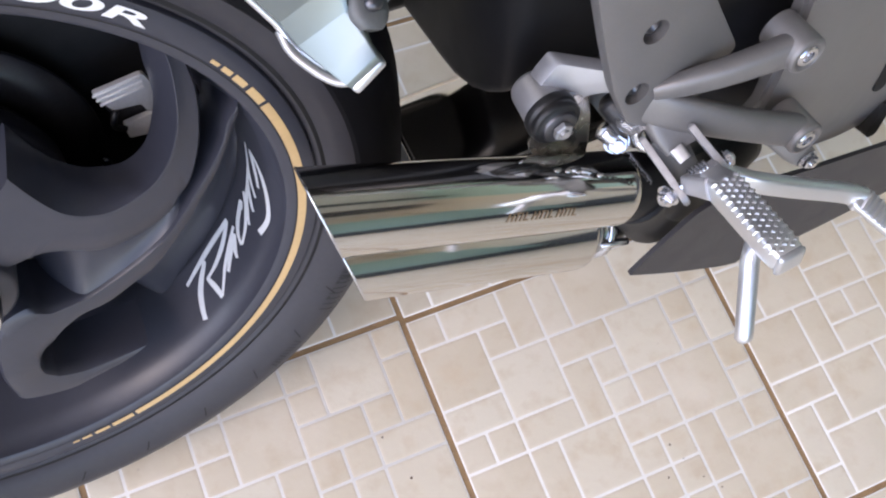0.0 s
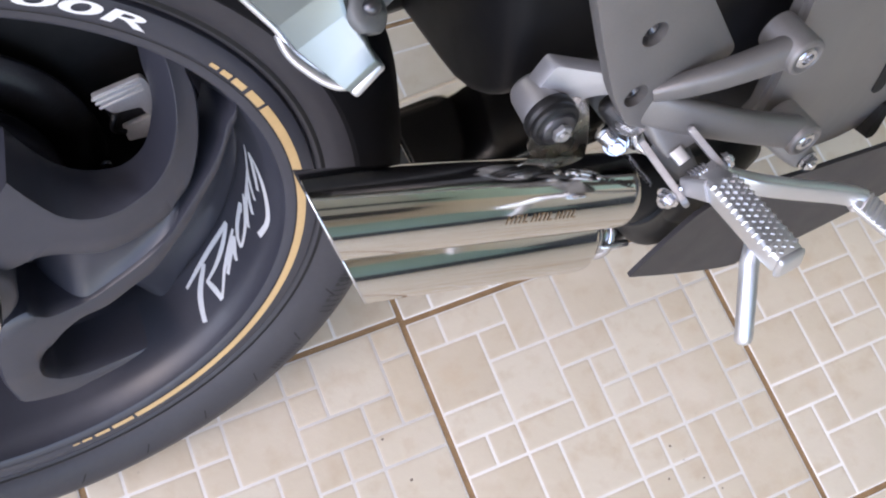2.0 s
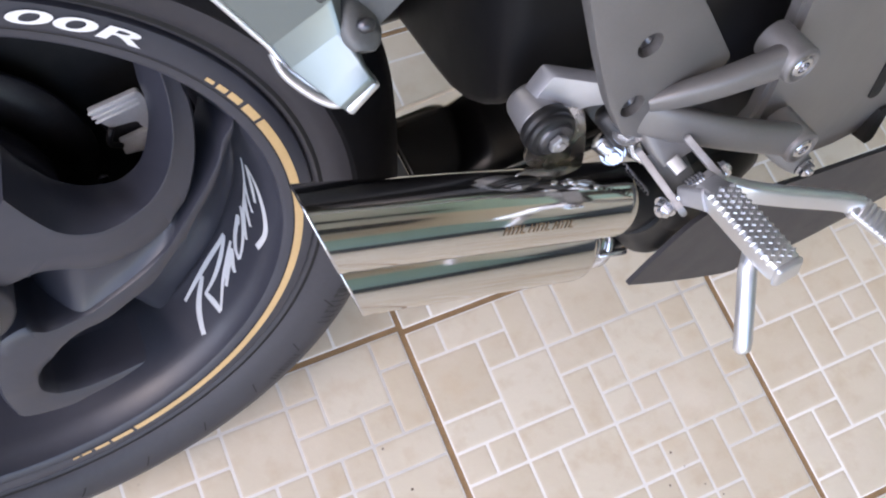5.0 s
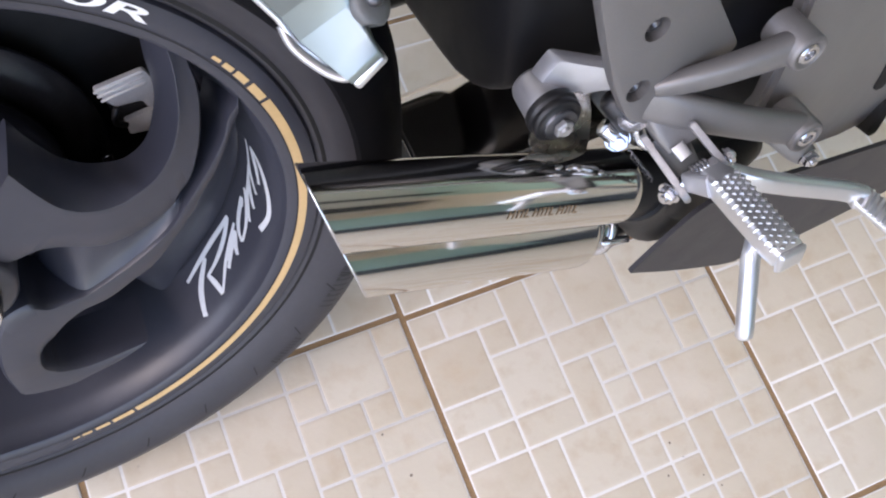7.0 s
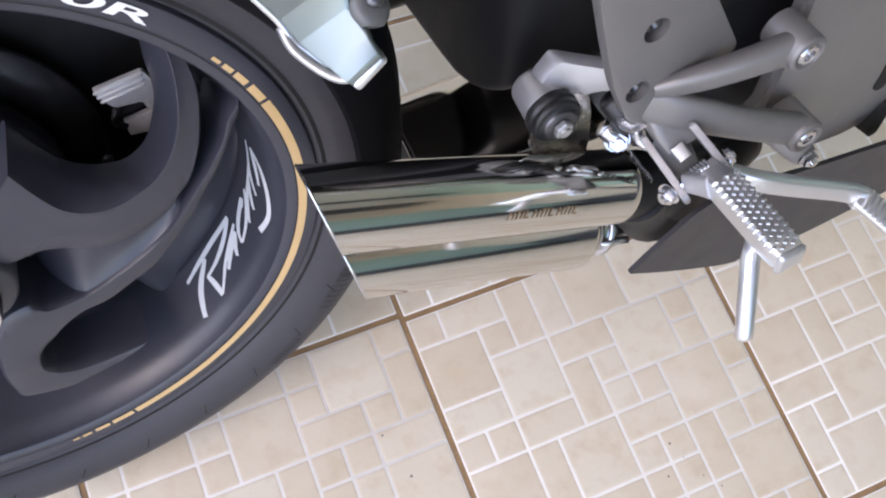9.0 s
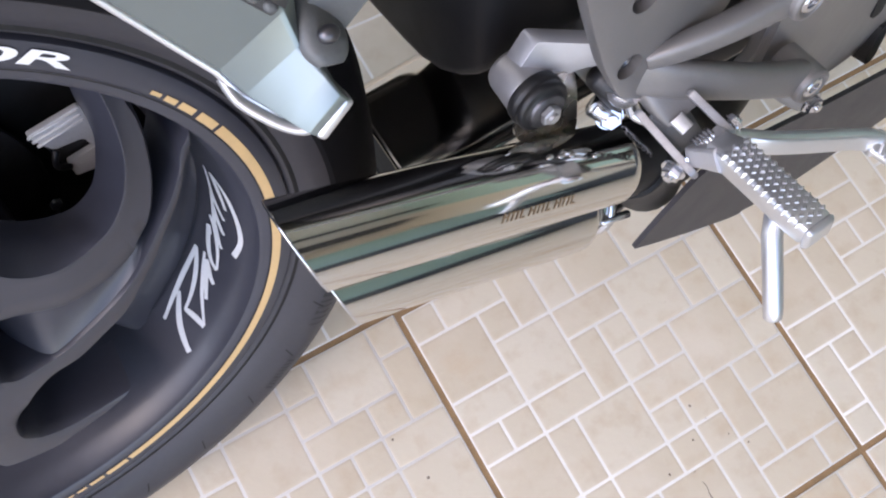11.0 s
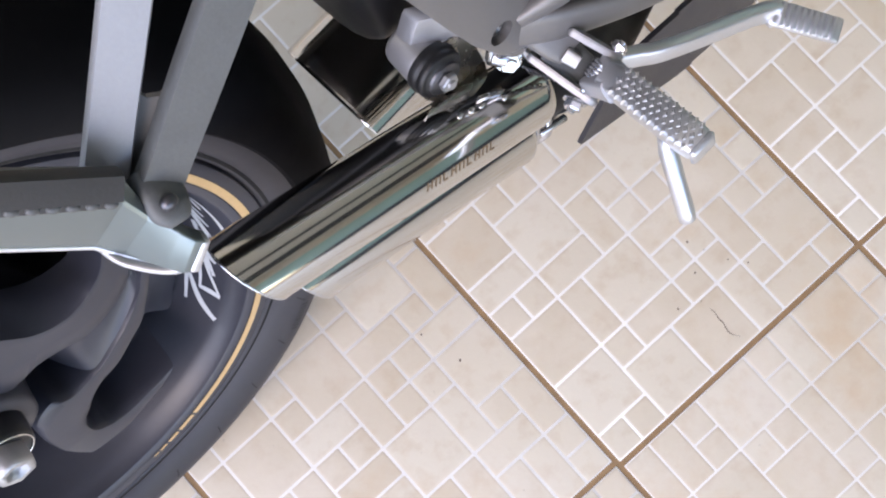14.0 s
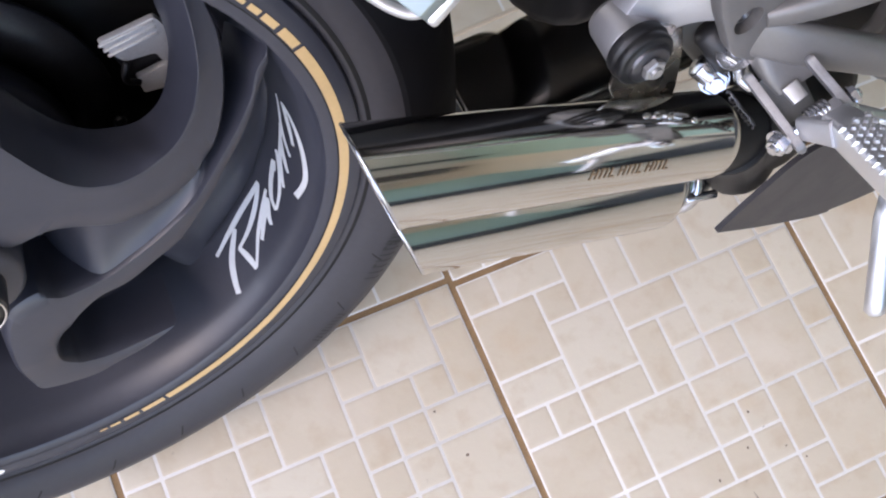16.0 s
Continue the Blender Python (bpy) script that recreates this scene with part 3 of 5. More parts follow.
def can(name, base, r, front, mat, label, parent, cut=None, lip=0.0012, dome=0.008):
    """A round can with an oblique open tail and a domed front."""
    x, y, z = frame_along(AX)
    n = 64
    bm = bmesh.new()
    outer, inner, deep = [], [], []
    for i in range(n):
        t = 2 * math.pi * i / n
        for ring, rr, off in ((outer, r, 0.0), (inner, r - lip, 0.0), (deep, r - lip, 0.05)):
            p = base + x * (rr * math.cos(t)) + y * (rr * math.sin(t))
            c = cut - 0.19 * p.z
            s = (c - p.x) / (AX.x + 0.19 * AX.z)
            ring.append(bm.verts.new(p + AX * (s + off)))
    rings = [deep, inner, outer]
    f0 = at_x(base, front)
    for k, (d, rr) in enumerate([(-dome * 1.2, r), (-dome * 0.6, r * 0.985), (-dome * 0.2, r * 0.93), (0.0, r * 0.80), (0.001, r * 0.5)]):
        rings.append([bm.verts.new(f0 + AX * d + x * (rr * math.cos(2 * math.pi * i / n)) + y * (rr * math.sin(2 * math.pi * i / n))) for i in range(n)])
    for a, b in zip(rings, rings[1:]):
        for i in range(n):
            bm.faces.new((a[i], a[(i + 1) % n], b[(i + 1) % n], b[i]))
    bm.faces.new(rings[-1])
    bm.faces.new(deep[::-1])
    bmesh.ops.recalc_face_normals(bm, faces=bm.faces)
    ob = part(name, bm, mat, parent, label)
    # bright edge of the cut sheet
    bm = bmesh.new()
    pts = []
    for i in range(n):
        t = 2 * math.pi * i / n
        p = base + x * ((r - lip / 2) * math.cos(t)) + y * ((r - lip / 2) * math.sin(t))
        s = (cut - 0.19 * p.z - p.x) / (AX.x + 0.19 * AX.z)
        pts.append(p + AX * (s - 0.0002))
    sweep(bm, pts, 0.0010, 6, closed=True)
    part("cut_edge", bm, ZINC, ob, "bright cut edge")
    return ob


muffler = can("muffler", UP, UP_R, 0.4185, CHROME, "polished steel twin-tube muffler", bike, cut=0.2225)
can("lower_tube", LOW, LOW_R, 0.404, CHROME, "", muffler, cut=0.2225, dome=0.006)


def on_can(base, r, x0, deg, lift=0.0003):
    """A point on a can: x0 along the bike, deg round from its top towards the outside."""
    p = at_x(base, x0)
    side = Vector((0, -1, 0)) - AX * Vector((0, -1, 0)).dot(AX)
    side.normalize()
    up = side.cross(AX)
    up = up if up.z > 0 else -up
    return p + (up * math.cos(radians(deg)) + side * math.sin(radians(deg))) * (r + lift)


# engraved maker's mark, kept as plain strokes
bm = bmesh.new()
for i in range(9):
    x0 = 0.3125 + i * 0.0060
    for dx, d0, d1 in ((0.0, 63, 76), (0.0032, 63, 76)) if i % 3 != 2 else ((0.0, 63, 76),):
        q = [on_can(UP, UP_R, x0 + dx + (76 - d) * 0.00010, d) for d in (d0, (d0 + d1) / 2, d1)]
        w = AX * 0.0005
        vs = [[bm.verts.new(p - w), bm.verts.new(p + w)] for p in q]
        for a, b in zip(vs, vs[1:]):
            bm.faces.new((a[0], a[1], b[1], b[0]))
    dm = (69, 64, 75)[i % 3]
    a = [bm.verts.new(on_can(UP, UP_R, x0 + k, dm + e)) for k, e in ((0, -1), (0.0032, -1), (0.0032, 1), (0, 1))]
    bm.faces.new(a)
part("engraved_mark", bm, ETCH, muffler, "etched brown marks")

# brackets, clamp and header pipe
bm = bmesh.new()
a, b = at_x(LOW, 0.402), at_x(LOW, 0.426)
sweep(bm, [a, a + (b - a) * 0.3, a + (b - a) * 0.35, b], [0.027, 0.0225, 0.0240, 0.0235], 24)
part("inlet_pipe", bm, CHROME, muffler)
for x0 in (0.408, 0.420):
    bm = bmesh.new()
    p = at_x(LOW, x0)
    sweep(bm, [p - AX * 0.0034, p - AX * 0.0026, p + AX * 0.0026, p + AX * 0.0034], [0.0255, 0.0265, 0.0265, 0.0255], 28)
    part("pipe_clamp", bm, ZINC, muffler, "zinc clamp")
bm = bmesh.new()
p = at_x(LOW, 0.412) + Vector((0, -0.024, 0.004))
tube(bm, p, p + Vector((0.024, -0.003, -0.006)), 0.003, 10, bevel=0.0008)
part("clamp_bolt", bm, ZINC, muffler)
bm = bmesh.new()
sweep(bm, smooth_path([at_x(LOW, 0.418), (0.446, -0.138, -0.094), (0.500, -0.115, -0.105), (0.57, -0.10, -0.13), (0.72, -0.06, -0.15)], 6), 0.021, 24)
part("header_pipe", bm, BLACK_METAL, bike, "black header pipe")
bm = bmesh.new()
sweep(bm, smooth_path([at_x(UP, 0.412), (0.450, -0.160, -0.040), (0.485, -0.148, -0.080), (0.530, -0.128, -0.120), (0.62, -0.09, -0.15)], 6), 0.0242, 28)
part("upper_pipe", bm, SOOT_BLACK, bike, "black exhaust pipe")

bm = bmesh.new()
sweep(bm, smooth_path([at_x(UP, 0.432), (0.452, -0.155, -0.062), (0.474, -0.146, -0.100), (0.500, -0.130, -0.125)], 6), [(0.026, 0.026)] * 19, 24)
part("exhaust_elbow", bm, SOOT_BLACK, bike, "black exhaust elbow")

# second, larger chrome collector under the bike
INNER, INNER_R = Vector((0.330, 0.0213, -0.1660)), 0.0590
INNER_AX = Vector((1, 0.0535, -0.0383)).normalized()
bm = bmesh.new()
y = Vector((0.03, -0.36, 0.93))
y = (y - INNER_AX * y.dot(INNER_AX)).normalized()
x = y.cross(INNER_AX)
n = 80
section = super_shape(n, 3.6)
rings = []
for rr, off in ((INNER_R - 0.006, 0.002), (INNER_R - 0.003, -0.0006), (INNER_R - 0.001, -0.0004), (INNER_R, 0.0012), (INNER_R, 0.004), (INNER_R + 0.001, 0.30)):
    ring = []
    for u, w in section:
        p = INNER + x * (rr * u) + y * (rr * w)
        s = (0.3329 + 0.010 * (p.y + 0.01) - 0.125 * (p.z + 0.11) - p.x) / (INNER_AX.x - 0.010 * INNER_AX.y + 0.125 * INNER_AX.z)
        ring.append(bm.verts.new(p + INNER_AX * (s + off)))
    rings.append(ring)
for a, c in zip(rings, rings[1:]):
    for i in range(n):
        bm.faces.new((a[i], a[(i + 1) % n], c[(i + 1) % n], c[i]))
bm.faces.new(rings[-1])
# flat black cap added to keep the collector's open end dark
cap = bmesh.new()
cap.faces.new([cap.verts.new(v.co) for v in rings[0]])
bmesh.ops.recalc_face_normals(bm, faces=bm.faces)
collector = part("exhaust_collector", bm, CHROME, bike, "large polished exhaust collector")
part("dark_end_cap", cap, GAP_BLACK, collector, "flat black cap keeping the collector dark inside")

# -- chassis, footrest bracket and arms --
bm = bmesh.new()
plate(bm, rounded([(0.340, 0.245), (0.356, 0.190), (0.371, 0.140), (0.383, 0.104), (0.398, 0.072), (0.420, 0.056), (0.444, 0.068), (0.455, 0.086), (0.469, 0.104), (0.440, 0.150), (0.378, 0.245)], 0.006), -0.176, -0.166, 0.002)
bracket = part("footrest_bracket", bm, GREY_PAINT, bike, "silver-grey painted footrest bracket")


def cut_round(ob, spots, r, y0, y1):
    """Cuts round holes along y through a part and keeps the cut mesh."""
    bm = bmesh.new()
    for x0, z0 in spots:
        tube(bm, (x0, y0, z0), (x0, y1, z0), r, 32)
    bmesh.ops.recalc_face_normals(bm, faces=bm.faces)
    cutter = part("cutter", bm, GREY_PAINT, smooth=False)
    mod = ob.modifiers.new("holes", "BOOLEAN")
    mod.object, mod.operation, mod.solver = cutter, "DIFFERENCE", "EXACT"
    cutter.matrix_basis = bike.matrix_basis
    bpy.context.view_layer.update()
    me = bpy.data.meshes.new_from_object(ob.evaluated_get(bpy.context.evaluated_depsgraph_get()))
    ob.modifiers.clear()
    ob.data = me
    bpy.data.objects.remove(cutter)


HOLES = ((0.4021, 0.1424), (0.4003, 0.0960))
cut_round(bracket, HOLES, 0.0082, -0.190, -0.150)
for x0, z0 in HOLES:
    bm = bmesh.new()
    lathe(bm, [(0.0078, -0.1680), (0.0058, -0.1690), (0.0050, -0.1718), (0.0030, -0.1722), (0.0026, -0.1700), (0.0, -0.1700)], 20, centre=(x0, 0, z0))
    part("hole_screw", bm, DARK_STEEL, bracket)


def flat_shape(c=0.08, d=0.25):
    """A bar with chamfered corners."""
    return [(1, 1 - d), (1 - c, 1), (c - 1, 1), (-1, 1 - d), (-1, d - 1), (c - 1, -1), (1 - c, -1), (1, d - 1)]


def arm(name, pts, mat, parent, label="", k=5, p=3.0, hint=(0, 1, 0)):
    bm = bmesh.new()
    q = smooth_path(pts, k)
    sweep(bm, [Vector(a[:3]) for a in q], [(a[3], a[4]) for a in q], hint=hint, shape=super_shape(20, p) if p < 6.5 else flat_shape())
    bmesh.ops.recalc_face_normals(bm, faces=bm.faces)
    return part(name, bm, mat, parent, label)


arm("upper_arm", [(0.414, -0.174, 0.090, 0.006, 0.004), (0.432, -0.181, 0.0955, 0.0085, 0.006), (0.460, -0.189, 0.1025, 0.0095, 0.007), (0.497, -0.194, 0.108, 0.0115, 0.0075)], GREY_PAINT, bracket)
arm("lower_arm", [(0.412, -0.172, 0.078, 0.012, 0.004), (0.436, -0.183, 0.069, 0.0125, 0.006), (0.480, -0.195, 0.049, 0.0110, 0.0075), (0.527, -0.200, 0.025, 0.0122, 0.0075)], GREY_PAINT, bracket)
for p, nm in (((0.497, -0.196, 0.108), "arm_boss"), ((0.527, -0.202, 0.025), "arm_boss")):
    bm = bmesh.new()
    lathe(bm, [(0.0128, 0.02), (0.0128, -0.006), (0.0118, -0.0082), (0.0092, -0.0085), (0.0086, -0.004), (0.0, -0.004)], 32, centre=p)
    boss = part(nm, bm, GREY_PAINT, bracket)
    hex_bolt("cap_screw", (p[0], p[1] - 0.004, p[2]), (0, -1, 0), 0.0074, 0.0045, ZINC, boss)

# engine and chassis cover behind the arms
def sheet(bm, rows, thick):
    """A curved plate from rows of points; its back lies thick further in."""
    a = [[bm.verts.new(p) for p in r] for r in rows]
    b = [[bm.verts.new(Vector(p) + Vector((0, thick, 0))) for p in r] for r in rows]
    m, n = len(rows), len(rows[0])
    for i in range(m - 1):
        for j in range(n - 1):
            bm.faces.new((a[i][j], a[i][j + 1], a[i + 1][j + 1], a[i + 1][j]))
            bm.faces.new((b[i][j], b[i + 1][j], b[i + 1][j + 1], b[i][j + 1]))
    rim = [(0, j) for j in range(n)] + [(i, n - 1) for i in range(1, m)] + [(m - 1, j) for j in range(n - 2, -1, -1)] + [(i, 0) for i in range(m - 2, 0, -1)]
    for (i, j), (k, l) in zip(rim, rim[1:] + rim[:1]):
        bm.faces.new((a[i][j], b[i][j], b[k][l], a[k][l]))
    bmesh.ops.recalc_face_normals(bm, faces=bm.faces)


def cover_y(x):
    """The cover's side: flat at the rear, then turning in towards the front."""
    return -0.179 + max(0.0, x - 0.552) * 0.17 + max(0.0, 0.480 - x) * 0.5


def along(points, x):
    for (x0, z0), (x1, z1) in zip(points, points[1:]):
        if x <= x1:
            return z0 + (z1 - z0) * (x - x0) / (x1 - x0)
    return points[-1][1]


COVER_LOW = [(0.46, 0.060), (0.50, 0.018), (0.53, -0.018), (0.56, -0.048), (0.61, -0.085), (0.66, -0.105), (0.73, -0.124), (0.95, -0.150)]
rows = []
for i in range(9):
    t = i / 8
    row = []
    for j in range(25):
        x0 = 0.512 + 0.356 * j / 24
        bot = along(COVER_LOW, x0)
        z0 = 0.235 + (bot - 0.235) * t
        row.append((x0, cover_y(x0) + 0.010 * max(0, t - 0.85) / 0.15, z0))
    rows.append(row)
bm = bmesh.new()
sheet(bm, rows, 0.014)
bmesh.ops.bevel(bm, geom=[e for e in bm.edges if len(e.link_faces) == 2 and e.calc_face_angle(0) > 0.9], offset=0.004, segments=2, affect="EDGES")
cover = part("side_cover", bm, GREY_PAINT, bike, "grey painted frame cover")
for x0, z0 in ((0.663, -0.016), (0.706, -0.100)):
    bm = bmesh.new()
    c0 = cover_y(x0)
    outline = rounded([(x0 - 0.009, z0 + 0.026), (x0 + 0.009, z0 + 0.020), (x0 + 0.011, z0 - 0.026), (x0 - 0.007, z0 - 0.020)], 0.008)
    plate(bm, outline, c0 - 0.0010, c0 + 0.012)
    m = Matrix.Translation((x0, c0, z0)) @ Matrix.Rotation(math.atan(0.17), 4, "Z") @ Matrix.Translation((-x0, -c0, -z0))
    bmesh.ops.transform(bm, matrix=m, verts=bm.verts)
    part("cover_slot", bm, GAP_BLACK, cover)
# dark engine block that fills the gaps behind
bm = bmesh.new()
box(bm, (0.448, -0.138, -0.040), (0.80, 0.12, 0.30), 0.02)
part("engine_block", bm, BLACK_METAL, bike, "black engine block")
hex_bolt("lower_bolt", (0.568, -0.192, -0.035), (0, -1, 0), 0.0062, 0.006, ZINC, bike, socket=False, washer=0.0082, label="bright hex bolt")
arm("lower_bolt_lug", [(0.545, -0.170, -0.012, 0.012, 0.008), (0.560, -0.182, -0.028, 0.011, 0.008), (0.569, -0.188, -0.037, 0.009, 0.006)], GREY_PAINT, cover)

# black box of the rear suspension and tank
bm = bmesh.new()
rows = []
for y0, zb, dx in ((-0.0930, 0.052, 0.020), (-0.0915, 0.040, 0.012), (-0.0880, 0.030, 0.007), (-0.0810, 0.0206, 0.004), (-0.0665, 0.0085, 0.001), (-0.045, -0.0060, 0.0), (-0.022, -0.0150, 0.0), (0.0, -0.0175, 0.0), (0.160, -0.0220, -0.001)):
    rows.append([bm.verts.new((x0 + dx, y0, z0)) for x0, z0 in ((0.3630, 0.25), (0.3630, zb + 0.010), (0.3640, zb + 0.004), (0.3665, zb + 0.001), (0.3720, zb), (0.430, zb), (0.430, 0.25))])
for a, c in zip(rows, rows[1:]):
    for k in range(7):
        bm.faces.new((a[k], a[(k + 1) % 7], c[(k + 1) % 7], c[k]))
bm.faces.new(rows[0])
bm.faces.new(rows[-1][::-1])
bmesh.ops.recalc_face_normals(bm, faces=bm.faces)
part("rear_box", bm, SOOT_BLACK, bike, "black plastic suspension cover")

# rubber-mounted muffler hanger
MB = Vector((0.3685, -0.156, 0.0580))
bm = bmesh.new()
plate(bm, rounded([(0.3640, 0.066), (0.3670, 0.0735), (0.3720, 0.0800), (0.3775, 0.0865), (0.4080, 0.0890), (0.4120, 0.0745), (0.4000, 0.0705), (0.3920, 0.0640), (0.3860, 0.052), (0.379, 0.046), (0.366, 0.046), (0.360, 0.054)], 0.005), -0.1280, -0.1150, 0.0035, 2)
for v in bm.verts:
    v.co.y -= 0.9 * max(0.0, v.co.x - 0.378)
hanger = part("hanger_casting", bm, CAST, bracket, "cast aluminium hanger")
bm = bmesh.new()
lathe(bm, [(0.0, -0.112), (0.0125, -0.112), (0.0138, -0.115), (0.0160, -0.1350), (0.0155, -0.138), (0.0, -0.138)], 40, centre=(MB.x, 0, MB.z))
eye_ = part("hanger_eye", bm, CAST, bracket)
bm = bmesh.new()
lathe(bm, [(0.0172, -0.137), (0.0178, -0.1415), (0.0170, -0.1428), (0.0160, -0.1434), (0.0168, -0.1450), (0.0168, -0.1475), (0.0150, -0.1495), (0.0138, -0.1480), (0.0128, -0.1505), (0.0, -0.1500)], 40, centre=(MB.x, 0, MB.z))
part("rubber_bush", bm, BLACK_PLASTIC, eye_, "black rubber bush")
bm = bmesh.new()
lathe(bm, [(0.0118, -0.1495), (0.0118, -0.1518), (0.0108, -0.1524), (0.0, -0.1524)], 32, centre=(MB.x, 0, MB.z))
part("bush_washer", bm, DARK_STEEL, eye_)
hex_bolt("hanger_bolt", (MB.x, -0.1522, MB.z), (0, -1, 0), 0.0066, 0.0050, SATIN_STEEL, eye_, socket=False)
bm = bmesh.new()
plate(bm, rounded([(0.358, 0.062), (0.376, 0.072), (0.396, 0.064), (0.4010, 0.040), (0.4040, 0.010), (0.4020, -0.014), (0.3640, -0.001), (0.3640, 0.014), (0.3550, 0.034)], 0.006), -0.1400, -0.1372, 0.0006, 1)
part("hanger_tab", bm, TAB_STEEL, muffler, "steel hanger tab")
for dx, deg in ((0.352, 8), (0.360, 10), (0.3675, 12), (0.383, 20)):
    bm = bmesh.new()
    bmesh.ops.create_uvsphere(bm, u_segments=10, v_segments=6, radius=0.0019, matrix=Matrix.Translation(on_can(UP, UP_R, dx, deg, 0.0)) @ Matrix.Diagonal((1.6, 1, 0.7, 1)))
    part("weld_bead", bm, CHROME, muffler)

# brake switch and pivot cluster under the bracket
hex_bolt("pivot_nut", (0.4128, -0.1640, 0.0560), (-0.25, -0.45, 0.83), 0.0068, 0.005, ZINC, bracket, socket=False, washer=0.0098)
bm = bmesh.new()
sweep(bm, smooth_path([(0.4180, -0.166, 0.046), (0.4190, -0.168, 0.041), (0.4200, -0.170, 0.037), (0.4240, -0.174, 0.034)], 4), [(0.0050, 0.004)] * 13, 14)
part("pivot_lever", bm, ZINC, bracket)
bm = bmesh.new()
tube(bm, (0.4020, -0.152, 0.041), (0.4120, -0.162, 0.031), 0.0072, 18, bevel=0.001)
part("switch_body", bm, ZINC, bracket)
hex_bolt("switch_nut", (0.4090, -0.160, 0.0330), (-0.35, -0.70, 0.40), 0.0074, 0.006, ZINC, bracket, socket=False, washer=0.0085)
bm = bmesh.new()
tube(bm, (0.4060, -0.146, 0.062), (0.4170, -0.163, 0.044), 0.0095, 20, bevel=0.003)
part("switch_boot", bm, BLACK_PLASTIC, bracket)
bm = bmesh.new()
turns = [(0.412 + 0.014 * t / 40, -0.172 - 0.010 * t / 40 + 0.0026 * math.cos(t * 1.2), 0.030 - 0.022 * t / 40 + 0.0026 * math.sin(t * 1.2)) for t in range(41)]
sweep(bm, turns, 0.0009, 6)
part("return_spring", bm, DARK_STEEL, bracket)

# -- footrest --
arm("clevis_root", [(0.431, -0.172, 0.066, 0.0175, 0.008), (0.4335, -0.182, 0.055, 0.0160, 0.007), (0.4360, -0.190, 0.047, 0.0130, 0.005)], GREY_PAINT, bracket, p=5)
C_LOW, C_HIGH = Vector((0.4150, -0.1740, 0.0480)), Vector((0.4225, -0.2185, 0.0310))
D_LOW, D_HIGH = Vector((0.4370, -0.1880, 0.0640)), Vector((0.4470, -0.2165, 0.0490))
PIN_AXIS = Vector((0.88, -0.08, 0.47)).normalized()


def clevis_plate(low, high, deep):
    """One cheek of the clevis: a thin plate with a rounded end and a bright worn edge."""
    d = (high - low).normalized()
    ax = (PIN_AXIS - d * PIN_AXIS.dot(d)).normalized()
    m = Matrix((ax, d, ax.cross(d))).transposed().to_4x4()
    m.translation = low
    size = (high - low).length
    bm = bmesh.new()
    outline = rounded([(0.0, -deep / 2), (size, -deep / 2 + 0.001), (size + 0.004, 0.0), (size, deep / 2 - 0.001), (0.0, deep / 2)], 0.0035)
    rows = [[bm.verts.new((x0, y0, z0)) for y0, z0 in outline] for x0 in (-0.0022, 0.0022)]
    k = len(outline)
    bm.faces.new(rows[0])
    bm.faces.new(rows[1][::-1])
    for i in range(k):
        bm.faces.new((rows[0][i], rows[0][(i + 1) % k], rows[1][(i + 1) % k], rows[1][i]))
    bmesh.ops.recalc_face_normals(bm, faces=bm.faces)
    bmesh.ops.bevel(bm, geom=[e for e in bm.edges if e.calc_face_angle(0) > 1.2], offset=0.0009, segments=2, affect="EDGES")
    part("clevis_side", bm, FORK, bracket, m=m)


clevis_plate(C_LOW, C_HIGH, 0.013)
clevis_plate(D_LOW, D_HIGH, 0.013)
arm("clevis_floor", [(0.4265, -0.180, 0.0500, 0.0130, 0.0040), (0.4300, -0.192, 0.0400, 0.0120, 0.0035), (0.4330, -0.202, 0.0330, 0.0105, 0.0030)], DARK_CAST, bracket, p=5)
arm("clevis_stop", [(0.4285, -0.1915, 0.0500, 0.0048, 0.0036), (0.4310, -0.2000, 0.0460, 0.0044, 0.0032)], SATIN_STEEL, bracket, p=5)
PIN_MID = Vector((0.4345, -0.2125, 0.0430))
bm = bmesh.new()
tube(bm, PIN_MID - PIN_AXIS * 0.016, PIN_MID + PIN_AXIS * 0.018, 0.0034, 16, bevel=0.001)
part("clevis_pin", bm, ZINC, bracket, "bright pin")
hex_bolt("pin_head", PIN_MID + PIN_AXIS * 0.0175, PIN_AXIS, 0.0050, 0.004, ZINC, bracket, socket=False, washer=0.0062)
SIDE, RISE, _ = frame_along(PIN_AXIS)
for i in range(5):
    bm = bmesh.new()
    c = PIN_MID + PIN_AXIS * (-0.0048 + 0.0024 * i)
    sweep(bm, [c + (SIDE * math.cos(a) + RISE * math.sin(a)) * 0.0066 + PIN_AXIS * (0.0010 * math.sin(a * 0.5)) for a in [k * math.pi / 10 for k in range(20)]], 0.0013, 8, closed=True)
    part("peg_spring", bm, ZINC, bracket)
for side, wide in ((-1, 0.0048), (1, 0.0040)):
    p = PIN_MID + PIN_AXIS * (0.0092 * side)
    q = Vector((0.4325 + 0.0045 * side, -0.2300, 0.0550))
    arm("peg_lug", [(*p, wide, 0.0062), (*p.lerp(q, 0.5), wide * 1.1, 0.0066), (*q, wide * 1.3, 0.0074)], CAST, bracket, p=5)
hex_bolt("pin_bolt", (0.4160, -0.2100, 0.0310), (-0.80, -0.3, -0.1), 0.0058, 0.006, ZINC, bracket, socket=False, washer=0.0075)

